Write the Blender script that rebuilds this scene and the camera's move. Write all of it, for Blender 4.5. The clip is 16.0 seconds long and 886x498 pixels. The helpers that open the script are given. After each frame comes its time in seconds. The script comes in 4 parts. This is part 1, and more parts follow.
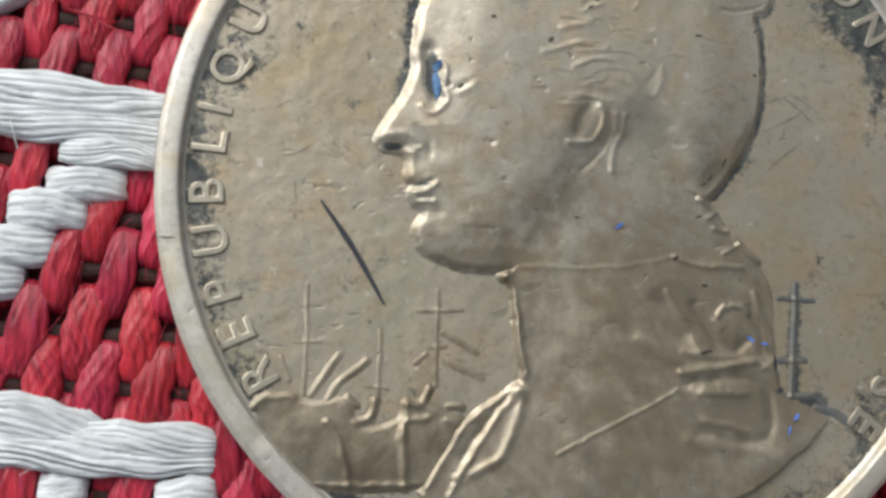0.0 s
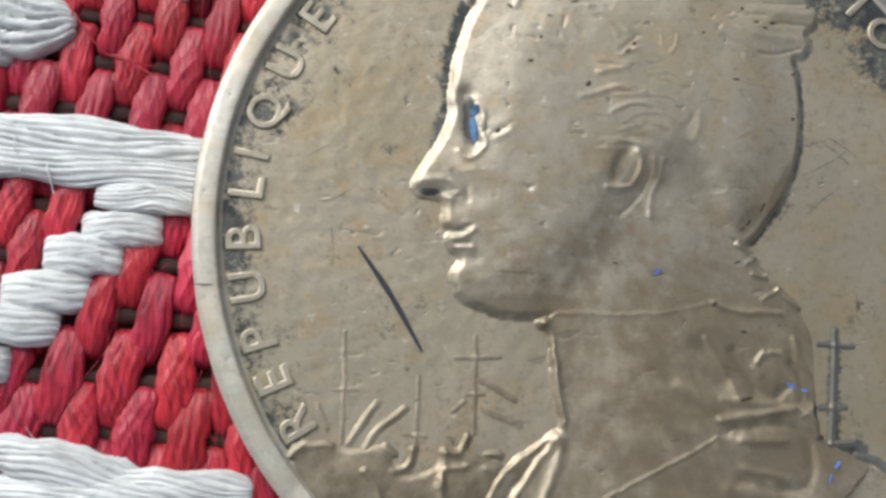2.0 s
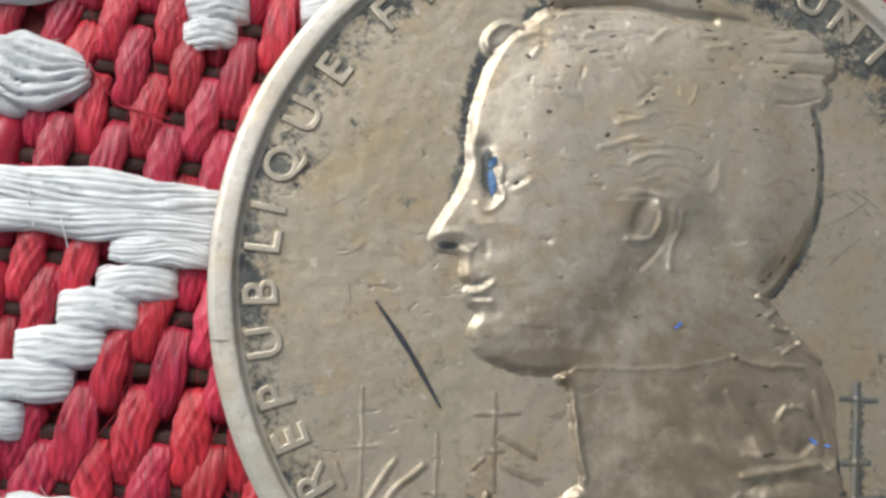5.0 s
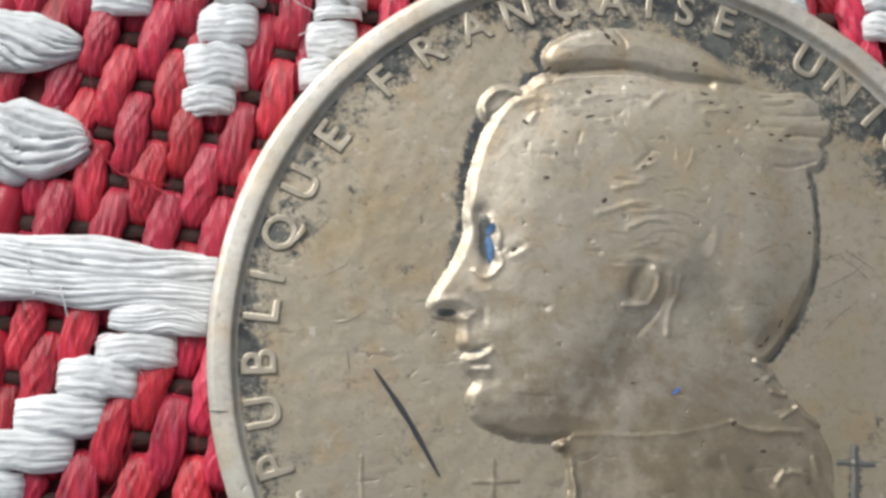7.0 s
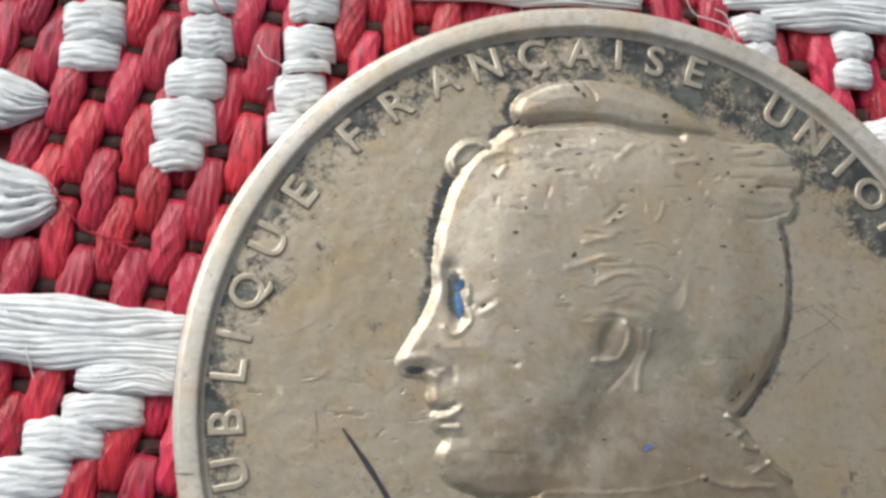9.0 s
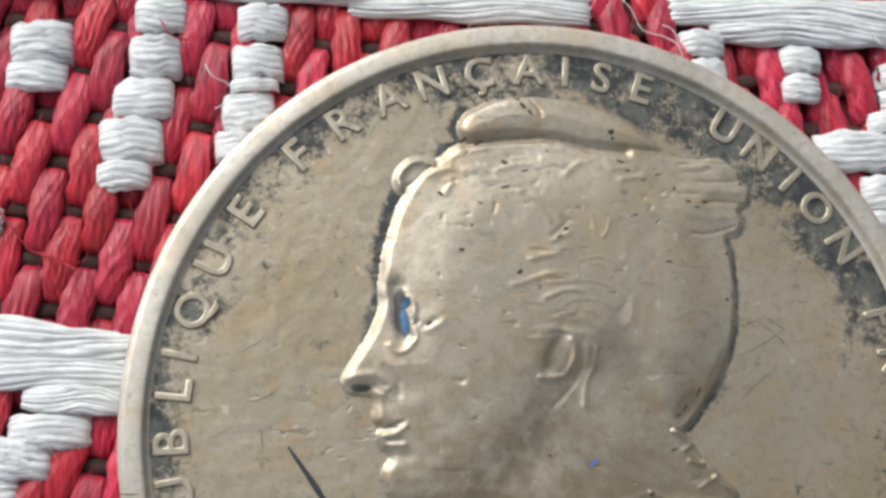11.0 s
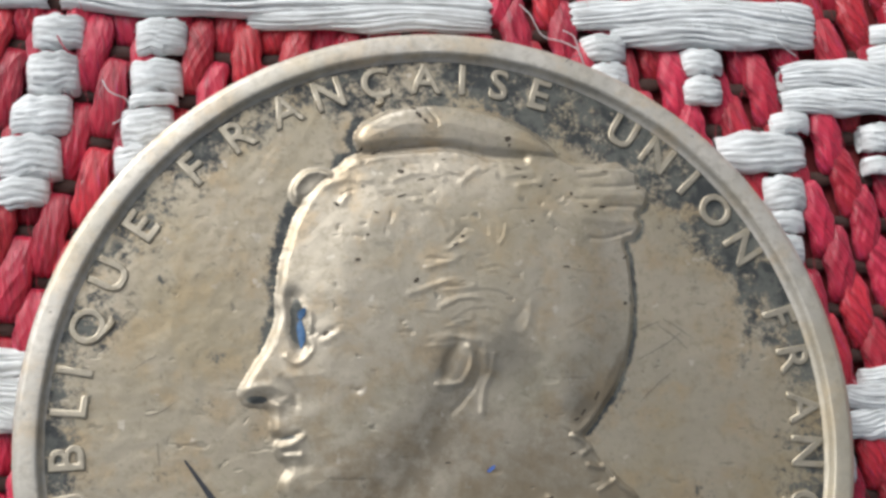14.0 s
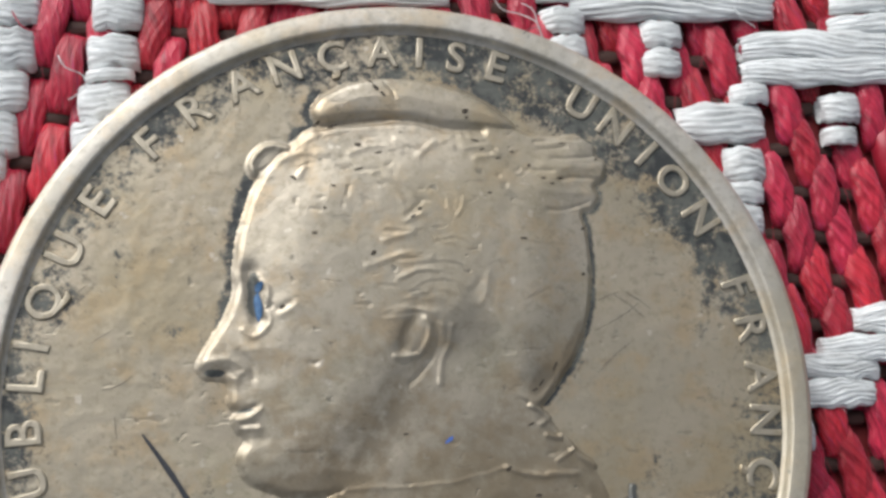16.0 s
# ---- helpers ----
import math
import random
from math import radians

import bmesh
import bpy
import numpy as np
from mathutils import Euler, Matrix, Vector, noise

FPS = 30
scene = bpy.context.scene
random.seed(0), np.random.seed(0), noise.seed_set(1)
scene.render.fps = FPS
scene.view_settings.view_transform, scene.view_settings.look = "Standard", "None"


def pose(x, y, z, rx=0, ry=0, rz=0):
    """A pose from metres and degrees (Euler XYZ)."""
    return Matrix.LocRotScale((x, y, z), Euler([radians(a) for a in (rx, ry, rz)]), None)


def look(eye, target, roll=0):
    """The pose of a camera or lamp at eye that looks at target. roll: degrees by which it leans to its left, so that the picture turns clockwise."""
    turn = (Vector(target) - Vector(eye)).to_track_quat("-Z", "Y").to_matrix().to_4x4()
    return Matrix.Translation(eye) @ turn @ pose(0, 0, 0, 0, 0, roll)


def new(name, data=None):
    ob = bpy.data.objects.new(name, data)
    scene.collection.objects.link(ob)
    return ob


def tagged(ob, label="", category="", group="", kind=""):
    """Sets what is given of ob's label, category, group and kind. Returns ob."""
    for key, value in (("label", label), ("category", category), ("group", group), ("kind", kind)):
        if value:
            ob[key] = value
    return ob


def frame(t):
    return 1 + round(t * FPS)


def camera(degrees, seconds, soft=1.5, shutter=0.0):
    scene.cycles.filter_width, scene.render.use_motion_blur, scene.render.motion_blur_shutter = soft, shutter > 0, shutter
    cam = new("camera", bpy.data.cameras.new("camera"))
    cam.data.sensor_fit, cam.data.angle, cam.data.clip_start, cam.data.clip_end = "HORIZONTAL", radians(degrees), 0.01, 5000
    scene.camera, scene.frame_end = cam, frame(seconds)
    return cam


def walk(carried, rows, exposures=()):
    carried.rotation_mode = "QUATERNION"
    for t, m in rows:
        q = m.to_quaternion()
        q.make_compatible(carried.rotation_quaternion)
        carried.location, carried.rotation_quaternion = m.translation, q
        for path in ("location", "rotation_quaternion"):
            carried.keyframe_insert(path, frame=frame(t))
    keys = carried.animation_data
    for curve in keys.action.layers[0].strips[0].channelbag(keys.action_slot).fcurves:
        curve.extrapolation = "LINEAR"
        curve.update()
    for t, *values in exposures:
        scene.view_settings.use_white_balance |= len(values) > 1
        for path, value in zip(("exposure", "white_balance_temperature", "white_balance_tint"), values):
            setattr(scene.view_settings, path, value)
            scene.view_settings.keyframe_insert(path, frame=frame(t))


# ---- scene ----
LENS = 40.0
cam = camera(LENS, 16.0, soft=3.0)
MM = 0.001
# seconds; eye in millimetres from the coin's centre; tilt in degrees off straight down, and turn
ROWS = [
    (0, -8.823, -7.554, 33.913, 10.42, -8.13, -2.21),
    (0.5, -9.125, -7.343, 33.606, 10.53, -8.04, -2.12),
    (1, -9.501, -7.073, 33.594, 10.60, -8.03, -2.05),
    (1.5, -9.631, -6.891, 33.647, 10.84, -7.98, -2.07),
    (2, -9.594, -6.593, 33.765, 11.02, -7.78, -2.09),
    (2.5, -9.679, -6.406, 33.653, 11.15, -7.80, -2.13),
    (3, -9.739, -6.263, 33.498, 11.26, -7.87, -2.20),
    (3.5, -9.811, -6.177, 33.587, 11.38, -7.81, -2.16),
    (4, -9.992, -5.899, 33.524, 11.63, -7.77, -2.10),
    (6.5, -10.056, -4.562, 33.824, 11.99, -7.83, -2.29),
    (7, -9.984, -4.000, 34.016, 12.32, -7.73, -2.37),
    (7.5, -10.021, -3.782, 34.167, 12.74, -7.75, -2.35),
    (8, -9.946, -3.355, 34.048, 12.98, -7.78, -2.49),
    (8.5, -9.615, -2.973, 34.023, 12.98, -7.77, -2.61),
    (9, -9.195, -2.869, 34.157, 13.08, -7.84, -2.80),
    (11.5, -7.557, -2.600, 34.568, 13.53, -8.11, -3.56),
    (12, -7.088, -2.539, 34.662, 13.57, -8.11, -3.84),
    (12.5, -6.496, -2.528, 34.855, 13.63, -8.10, -4.10),
    (13, -5.957, -2.632, 34.965, 13.80, -8.10, -4.35),
    (13.5, -5.691, -2.585, 35.097, 13.75, -8.27, -4.59),
    (14, -5.333, -2.628, 35.135, 13.65, -8.28, -4.70),
    (14.5, -5.103, -2.716, 35.216, 13.61, -8.37, -4.89),
    (15, -4.975, -2.850, 35.381, 13.68, -8.41, -4.99),
    (15.5, -4.696, -2.941, 35.212, 13.30, -8.57, -5.13),
    (16, -4.416, -3.123, 35.211, 13.12, -8.58, -5.33),
]
EXPOSURES = [(0.0, -0.49, 6150, 8), (1.0, -0.44, 6170, 8), (3.5, -0.37, 6230, 9), (7.0, -0.31, 6280, 10), (9.0, -0.30, 6310, 10), (12.0, -0.31, 6250, 10),
             (13.0, -0.41, 6230, 10), (14.0, -0.42, 6230, 10), (16.0, -0.44, 6230, 10)]
walk(cam, [(t, pose(x * MM, y * MM, z * MM, rx, ry, rz)) for t, x, y, z, rx, ry, rz in ROWS],
     exposures=EXPOSURES)

# ---- light: soft daylight from the west ----
SUN_EL, SUN_AZ = 36.0, 125.0
world = bpy.data.worlds.new("world")
scene.world = world
world.use_nodes = True
wn = world.node_tree.nodes
sky = wn.new("ShaderNodeTexSky")
sky.sky_type, sky.sun_disc = "NISHITA", False
sky.sun_elevation, sky.sun_rotation = radians(SUN_EL), radians(90 - SUN_AZ)
sky.dust_density = 5.0
wn["Background"].inputs["Strength"].default_value = 0.12
pale_sky = wn.new("ShaderNodeHueSaturation")
pale_sky.inputs["Saturation"].default_value = 0.4
world.node_tree.links.new(sky.outputs["Color"], pale_sky.inputs["Color"])
world.node_tree.links.new(pale_sky.outputs["Color"], wn["Background"].inputs["Color"])
sun = new("sun", bpy.data.lights.new("sun", "SUN"))
sun.data.energy, sun.data.angle, sun.data.color = 3.2, radians(56), (1.0, 0.975, 0.94)
far = Vector((math.cos(radians(SUN_AZ)) * math.cos(radians(SUN_EL)), math.sin(radians(SUN_AZ)) * math.cos(radians(SUN_EL)), math.sin(radians(SUN_EL))))
sun.matrix_world = look(far, (0, 0, 0))


# ---- materials ----
class Nodes:
    """A short way to write a node material."""

    def __init__(self, name):
        self.mat = bpy.data.materials.new(name)
        self.mat.use_nodes = True
        self.tree = self.mat.node_tree
        self.bsdf = self.tree.nodes["Principled BSDF"]

    def add(self, kind, **inputs):
        node = self.tree.nodes.new(kind)
        for key, value in inputs.items():
            self.put(node.inputs[key.replace("_", " ")], value)
        return node

    def put(self, socket, value):
        if isinstance(value, bpy.types.NodeSocket):
            self.tree.links.new(value, socket)
        else:
            socket.default_value = value

    def set(self, **inputs):
        for key, value in inputs.items():
            self.put(self.bsdf.inputs[key.replace("_", " ")], value)

    def coords(self, output, scale):
        c = self.add("ShaderNodeTexCoord")
        m = self.add("ShaderNodeMapping", Vector=c.outputs[output], Scale=scale)
        return m.outputs["Vector"]

    def noise(self, vector, scale, detail=3.0, rough=0.55):
        n = self.add("ShaderNodeTexNoise", Vector=vector, Scale=scale, Detail=detail, Roughness=rough)
        return n.outputs["Fac"]

    def ramp(self, value, low, high, to_low=0.0, to_high=1.0):
        n = self.add("ShaderNodeMapRange", Value=value)
        n.interpolation_type = "SMOOTHSTEP"
        n.inputs["From Min"].default_value, n.inputs["From Max"].default_value = low, high
        n.inputs["To Min"].default_value, n.inputs["To Max"].default_value = to_low, to_high
        return n.outputs["Result"]

    def sums(self, operation, a, b=0.0, clamp=False):
        n = self.tree.nodes.new("ShaderNodeMath")
        n.operation, n.use_clamp = operation, clamp
        self.put(n.inputs[0], a)
        self.put(n.inputs[1], b)
        return n.outputs[0]

    def mix(self, fac, a, b):
        n = self.tree.nodes.new("ShaderNodeMix")
        n.data_type = "RGBA"
        self.put(n.inputs["Factor"], fac)
        self.put(n.inputs[6], a)
        self.put(n.inputs[7], b)
        return n.outputs[2]

    def bump(self, height, distance, strength=1.0, normal=None):
        n = self.add("ShaderNodeBump", Height=height, Distance=distance, Strength=strength)
        if normal is not None:
            self.put(n.inputs["Normal"], normal)
        return n.outputs["Normal"]


def rgb(r, g, b):
    return (r, g, b, 1.0)


def coin_metal(name, base, dull, stain, lumps=0.00004, brown=0.0, metal=0.75, chips=0.0):
    """Worn nickel brass: two tones of wear, black tarnish in the legend's ring, pits and hairline scratches."""
    k = Nodes(name)
    v = k.coords("Object", (1, 1, 1))
    broad, middle, fine = k.noise(v, 260, 4), k.noise(v, 750, 5, 0.65), k.noise(v, 3200, 4, 0.7)
    tone = k.mix(k.ramp(broad, 0.38, 0.62), rgb(*base), rgb(*dull))
    tone = k.mix(k.ramp(middle, 0.46, 0.66, 0, 0.6), tone, rgb(base[0] * 0.95, base[1] * 0.80, base[2] * 0.60))
    tone = k.mix(k.ramp(fine, 0.46, 0.70, 0, 0.6), tone, rgb(base[0] * 0.58, base[1] * 0.56, base[2] * 0.52))
    tone = k.mix(k.ramp(k.noise(v, 2300, 2), 0.68, 0.74, 0, 0.6), tone, rgb(0.75, 0.70, 0.60))
    # wide cloudy patina, browner and greener by turns
    cloud = k.noise(v, 130, 4, 0.6)
    tone = k.mix(k.ramp(cloud, 0.50, 0.68, 0, 0.5), tone, rgb(base[0] * 0.78, base[1] * 0.72, base[2] * 0.56))
    tone = k.mix(k.ramp(cloud, 0.46, 0.30, 0, 0.4), tone, rgb(base[0] * 0.70, base[1] * 0.76, base[2] * 0.66))
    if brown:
        # cloudy brown patina over the lower half, carried up to paint the cheek's shade
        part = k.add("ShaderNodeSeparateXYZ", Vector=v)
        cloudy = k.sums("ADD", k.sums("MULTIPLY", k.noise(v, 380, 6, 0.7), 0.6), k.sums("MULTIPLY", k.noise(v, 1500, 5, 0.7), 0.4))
        patina_shade = k.add("ShaderNodeAttribute")
        patina_shade.attribute_name = "patina_shade"
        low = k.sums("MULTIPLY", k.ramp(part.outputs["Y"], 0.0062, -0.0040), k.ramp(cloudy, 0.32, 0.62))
        low = k.sums("ADD", low, k.sums("MULTIPLY", patina_shade.outputs["Fac"], k.ramp(cloudy, 0.30, 0.56, 0.45, 1.5)), True)
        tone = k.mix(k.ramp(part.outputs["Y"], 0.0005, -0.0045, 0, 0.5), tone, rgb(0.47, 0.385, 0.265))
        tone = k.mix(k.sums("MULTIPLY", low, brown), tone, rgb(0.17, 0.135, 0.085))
    flat = k.add("ShaderNodeVectorMath", )
    flat.operation = "MULTIPLY"
    k.put(flat.inputs[0], v)
    flat.inputs[1].default_value = (1, 1, 0)
    size = k.tree.nodes.new("ShaderNodeVectorMath")
    size.operation = "LENGTH"
    k.put(size.inputs[0], flat.outputs[0])
    side = k.tree.nodes.new("ShaderNodeVectorMath")
    side.operation = "DOT_PRODUCT"
    k.put(side.inputs[0], flat.outputs[0])
    side.inputs[1].default_value = (0.50, 0.866, 0)
    # tarnish fills the legend's ring, widest and densest past the cap
    lean = k.ramp(side.outputs["Value"], 0.0055, 0.0100)
    reach = k.sums("ADD", size.outputs["Value"], k.sums("MULTIPLY", lean, 0.0010))
    ring = k.ramp(reach, 0.0091, 0.0106)
    # an extra step at the rim's foot paints the rim's shadow with the tarnish
    patch = k.sums("MULTIPLY", ring, k.sums("ADD", k.sums("ADD", 0.60, k.ramp(size.outputs["Value"], 0.0102, 0.0109, 0, 0.16)), k.sums("MULTIPLY", lean, 0.26)))
    tarnish_shade = k.add("ShaderNodeAttribute")
    tarnish_shade.attribute_name = "tarnish_shade"
    grain = k.sums("ADD", k.sums("MULTIPLY", k.noise(v, 700, 5, 0.7), 0.6), k.sums("MULTIPLY", k.noise(v, 4200, 4, 0.8), 0.4))
    blot = k.sums("ADD", k.sums("MULTIPLY", k.sums("SUBTRACT", grain, 0.5), 2.4), k.sums("ADD", 0.39, k.sums("MULTIPLY", patch, 0.42)))
    dark = k.sums("MULTIPLY", k.ramp(blot, 0.52, 0.80), stain, True)
    dark = k.sums("MAXIMUM", dark, k.ramp(k.sums("ADD", tarnish_shade.outputs["Fac"], k.sums("MULTIPLY", k.sums("SUBTRACT", grain, 0.5), 3.0)), 0.45, 0.85))
    pits = k.ramp(k.noise(v, 1700, 3, 0.6), 0.66, 0.74)
    if chips:
        # short dark nicks, mostly level
        nick = k.ramp(k.noise(k.coords("Object", (1100, 3000, 1000)), 1.0, 2, 0.5), 0.67, 0.73)
        pits = k.sums("MAXIMUM", pits, k.sums("MULTIPLY", nick, chips))
    dark = k.sums("MAXIMUM", dark, k.sums("MULTIPLY", pits, 0.5))
    k.set(Base_Color=k.mix(dark, tone, k.mix(k.ramp(k.noise(v, 1300, 4, 0.7), 0.42, 0.6), rgb(0.040, 0.044, 0.044), rgb(0.12, 0.125, 0.11))), Metallic=k.ramp(dark, 0, 1, metal, 0.2),
          Roughness=k.sums("ADD", k.ramp(fine, 0.3, 0.7, 0.37, 0.50), k.sums("MULTIPLY", dark, 0.12)))
    k.set(Coat_Weight=0.2, Coat_Roughness=0.42, Coat_IOR=1.5)
    lines = k.noise(k.coords("Object", (600, 9000, 600)), 1.0, 2)
    cross = k.noise(k.coords("Object", (7000, 900, 600)), 1.0, 2)
    hair = k.sums("MAXIMUM", k.ramp(lines, 0.62, 0.72), k.ramp(cross, 0.64, 0.74))
    n = k.bump(k.noise(v, 620, 5, 0.56), lumps)
    n = k.bump(k.noise(v, 2600, 5, 0.66), 0.000022, 0.9, n)
    n = k.bump(hair, 0.000004, 0.25, n)
    k.set(Normal=k.bump(pits, -0.00002, 0.6, n))
    return k.mat


def yarn_stuff(name, base, shade, gloss, spread=0.25, fine=26.0, relief_depth=0.00006, pale=None, cool=None):
    """Spun yarn: fibres run along the strand's first texture axis, pale streaks painting sheen."""
    k = Nodes(name)
    v = k.coords("UV", (0.7, fine, 1))
    n = k.add("ShaderNodeTexNoise", Vector=v, Scale=1.0, Detail=5.0, Roughness=0.66, Distortion=0.45)
    fibre = n.outputs["Fac"]
    thread = k.noise(k.coords("UV", (0.9, fine * 2.6, 1)), 1.0, 3, 0.6)
    clump = k.noise(k.coords("Object", (1, 1, 1)), 900, 3)
    info = k.add("ShaderNodeObjectInfo")
    tone = k.mix(k.ramp(fibre, 0.30, 0.55), rgb(*shade), rgb(*base))
    if pale:
        tint = k.mix(k.ramp(k.noise(k.coords("Object", (1, 1, 1)), 420, 2), 0.46, 0.62), rgb(*pale), rgb(*(cool or pale)))
        tone = k.mix(k.ramp(thread, 0.56, 0.70, 0, 0.6), tone, tint)
        tone = k.mix(k.ramp(thread, 0.42, 0.30, 0, 0.35), tone, rgb(*shade))
    vary = k.add("ShaderNodeHueSaturation", Color=tone)
    k.put(vary.inputs["Hue"], k.ramp(k.sums("FRACT", k.sums("MULTIPLY", info.outputs["Random"], 7.3)), 0, 1, 0.494, 0.503))
    k.put(vary.inputs["Value"], k.sums("ADD", k.ramp(info.outputs["Random"], 0, 1, 1 - spread, 1 + spread * 0.6),
                                       k.ramp(clump, 0.3, 0.7, -0.12, 0.12)))
    n1 = k.bump(fibre, relief_depth, 0.9)
    k.set(Base_Color=vary.outputs["Color"], Roughness=k.ramp(thread, 0.3, 0.7, gloss + 0.12, gloss - 0.06),
          Normal=k.bump(thread, relief_depth * 0.3, 0.8, n1))
    k.bsdf.inputs["Sheen Weight"].default_value = 0.2
    k.bsdf.inputs["Sheen Roughness"].default_value = 0.4
    return k.mat


FIELD_METAL = coin_metal("worn_coin_field", (0.53, 0.463, 0.348), (0.465, 0.413, 0.312), 1.0, 0.000036, 0.0, 0.62, 0.6)
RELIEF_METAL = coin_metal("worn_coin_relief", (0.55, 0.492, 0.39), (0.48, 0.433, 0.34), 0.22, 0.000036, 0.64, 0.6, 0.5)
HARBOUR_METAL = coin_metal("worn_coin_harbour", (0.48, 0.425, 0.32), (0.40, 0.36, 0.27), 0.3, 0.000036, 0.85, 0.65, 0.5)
MAST_METAL = coin_metal("tarnished_mast", (0.27, 0.275, 0.26), (0.14, 0.15, 0.15), 0.4, 0.00003, 0.0, 0.5)
LETTER_METAL = coin_metal("worn_coin_letter", (0.50, 0.448, 0.348), (0.42, 0.378, 0.288), 0.55, 0.00003, 0.0, 0.6)
RIM_METAL = coin_metal("worn_coin_rim", (0.70, 0.66, 0.58), (0.62, 0.585, 0.505), 0.12, 0.000015, 0.0, 0.45)
GROOVE = Nodes("tarnished_groove")
GROOVE.set(Base_Color=GROOVE.mix(GROOVE.noise(GROOVE.coords("Object", (1, 1, 1)), 3000), rgb(0.014, 0.017, 0.024), rgb(0.075, 0.078, 0.085)), Roughness=0.5, Metallic=0.2)
GROOVE = GROOVE.mat
PATINA = Nodes("brown_patina")
PATINA.set(Base_Color=PATINA.mix(PATINA.noise(PATINA.coords("Object", (1, 1, 1)), 4000), rgb(0.035, 0.028, 0.022), rgb(0.13, 0.105, 0.075)), Roughness=0.5, Metallic=0.3)
PATINA = PATINA.mat
BLUE = Nodes("blue_glint")
BLUE.set(Base_Color=BLUE.mix(BLUE.noise(BLUE.coords("Object", (1, 1, 1)), 6000), rgb(0.03, 0.10, 0.45), rgb(0.25, 0.38, 0.75)), Roughness=0.35)
BLUE = BLUE.mat
STEEL_BLUE = Nodes("steel_blue_glint")
STEEL_BLUE.set(Base_Color=STEEL_BLUE.mix(STEEL_BLUE.noise(STEEL_BLUE.coords("Object", (1, 1, 1)), 5000), rgb(0.02, 0.05, 0.12), rgb(0.10, 0.22, 0.40)), Roughness=0.4, Metallic=0.3)
STEEL_BLUE = STEEL_BLUE.mat
RED = yarn_stuff("red_yarn", (0.57, 0.032, 0.054), (0.24, 0.008, 0.018), 0.24, 0.22, 13.0, 0.00009, (0.70, 0.13, 0.20), (0.56, 0.11, 0.33))
RED.node_tree.nodes["Principled BSDF"].inputs["Specular IOR Level"].default_value = 0.55
RED.node_tree.nodes["Principled BSDF"].inputs["Sheen Weight"].default_value = 0.12
RED.node_tree.nodes["Principled BSDF"].inputs["Sheen Tint"].default_value = (1.0, 0.62, 0.80, 1.0)
WHITE = yarn_stuff("white_yarn", (0.78, 0.81, 0.805), (0.50, 0.515, 0.505), 0.5, 0.06, 14.0, 0.00007, (0.84, 0.87, 0.865))
GROUND = yarn_stuff("ground_weave", (0.17, 0.012, 0.016), (0.06, 0.012, 0.012), 0.6)
BROWN = yarn_stuff("brown_yarn", (0.06, 0.028, 0.021), (0.025, 0.011, 0.008), 0.7)
BROWN.node_tree.nodes["Principled BSDF"].inputs["Sheen Weight"].default_value = 0.03


# ---- helpers for meshes, in millimetres ----
def mesh_of(name, verts, faces, material, smooth=True, uv=None):
    me = bpy.data.meshes.new(name)
    me.from_pydata((np.asarray(verts, float) * MM).tolist(), [], faces)
    me.materials.append(material)
    if smooth:
        me.polygons.foreach_set("use_smooth", [True] * len(me.polygons))
    if uv is not None:
        layer = me.uv_layers.new(name="UVMap")
        index = np.empty(len(me.loops), int)
        me.loops.foreach_get("vertex_index", index)
        layer.data.foreach_set("uv", np.asarray(uv, float)[index].ravel())
    me.update()
    return me


def child(name, me, parent, label="", m=None):
    ob = new(name, me)
    ob.parent = parent
    if m is not None:
        ob.matrix_basis = m
    if label:
        ob["label"] = label
    return ob


def grid_faces(rows, cols, closed=False, base=0):
    out = []
    for r in range(rows - 1):
        for c in range(cols if closed else cols - 1):
            d = (c + 1) % cols
            out.append((base + r * cols + c, base + r * cols + d, base + (r + 1) * cols + d, base + (r + 1) * cols + c))
    return out


def turned(profile, steps):
    """A body of revolution from (radius, height) pairs; open at both ends."""
    a = np.linspace(0, 2 * math.pi, steps, endpoint=False)
    verts = [(r * math.cos(t), r * math.sin(t), z) for r, z in profile for t in a]
    return verts, [f[::-1] for f in grid_faces(len(profile), steps, True)]


def smooth_line(points, steps, closed=False):
    """A Catmull-Rom line through points."""
    p = np.array(points, float)
    n = len(p)
    ids = range(n) if closed else range(n - 1)
    out = []
    for i in ids:
        q = [p[(i + d) % n] if closed else p[min(max(i + d, 0), n - 1)] for d in (-1, 0, 1, 2)]
        for t in np.linspace(0, 1, steps, endpoint=False):
            out.append(0.5 * (2 * q[1] + (q[2] - q[0]) * t + (2 * q[0] - 5 * q[1] + 4 * q[2] - q[3]) * t * t + (3 * q[1] - q[0] - 3 * q[2] + q[3]) * t ** 3))
    if not closed:
        out.append(p[-1])
    return np.array(out)


def line_distance(x, y, line):
    best = np.full(x.shape, 1e9)
    for (ax, ay), (bx, by) in zip(line[:-1], line[1:]):
        ux, uy = bx - ax, by - ay
        t = np.clip(((x - ax) * ux + (y - ay) * uy) / (ux * ux + uy * uy + 1e-12), 0, 1)
        best = np.minimum(best, (x - ax - t * ux) ** 2 + (y - ay - t * uy) ** 2)
    return np.sqrt(best)


def inside_depth(x, y, outline):
    """Distance to a closed outline, positive inside."""
    line = np.vstack([outline, outline[:1]])
    odd = np.zeros(x.shape, bool)
    for (ax, ay), (bx, by) in zip(line[:-1], line[1:]):
        if ay != by:
            odd ^= ((ay > y) != (by > y)) & (x < (bx - ax) * (y - ay) / (by - ay) + ax)
    return np.where(odd, 1, -1) * line_distance(x, y, line)


def step01(v):
    v = np.clip(v, 0, 1)
    return v * v * (3 - 2 * v)


def round01(v):
    return np.sin(0.5 * math.pi * np.clip(v, 0, 1))


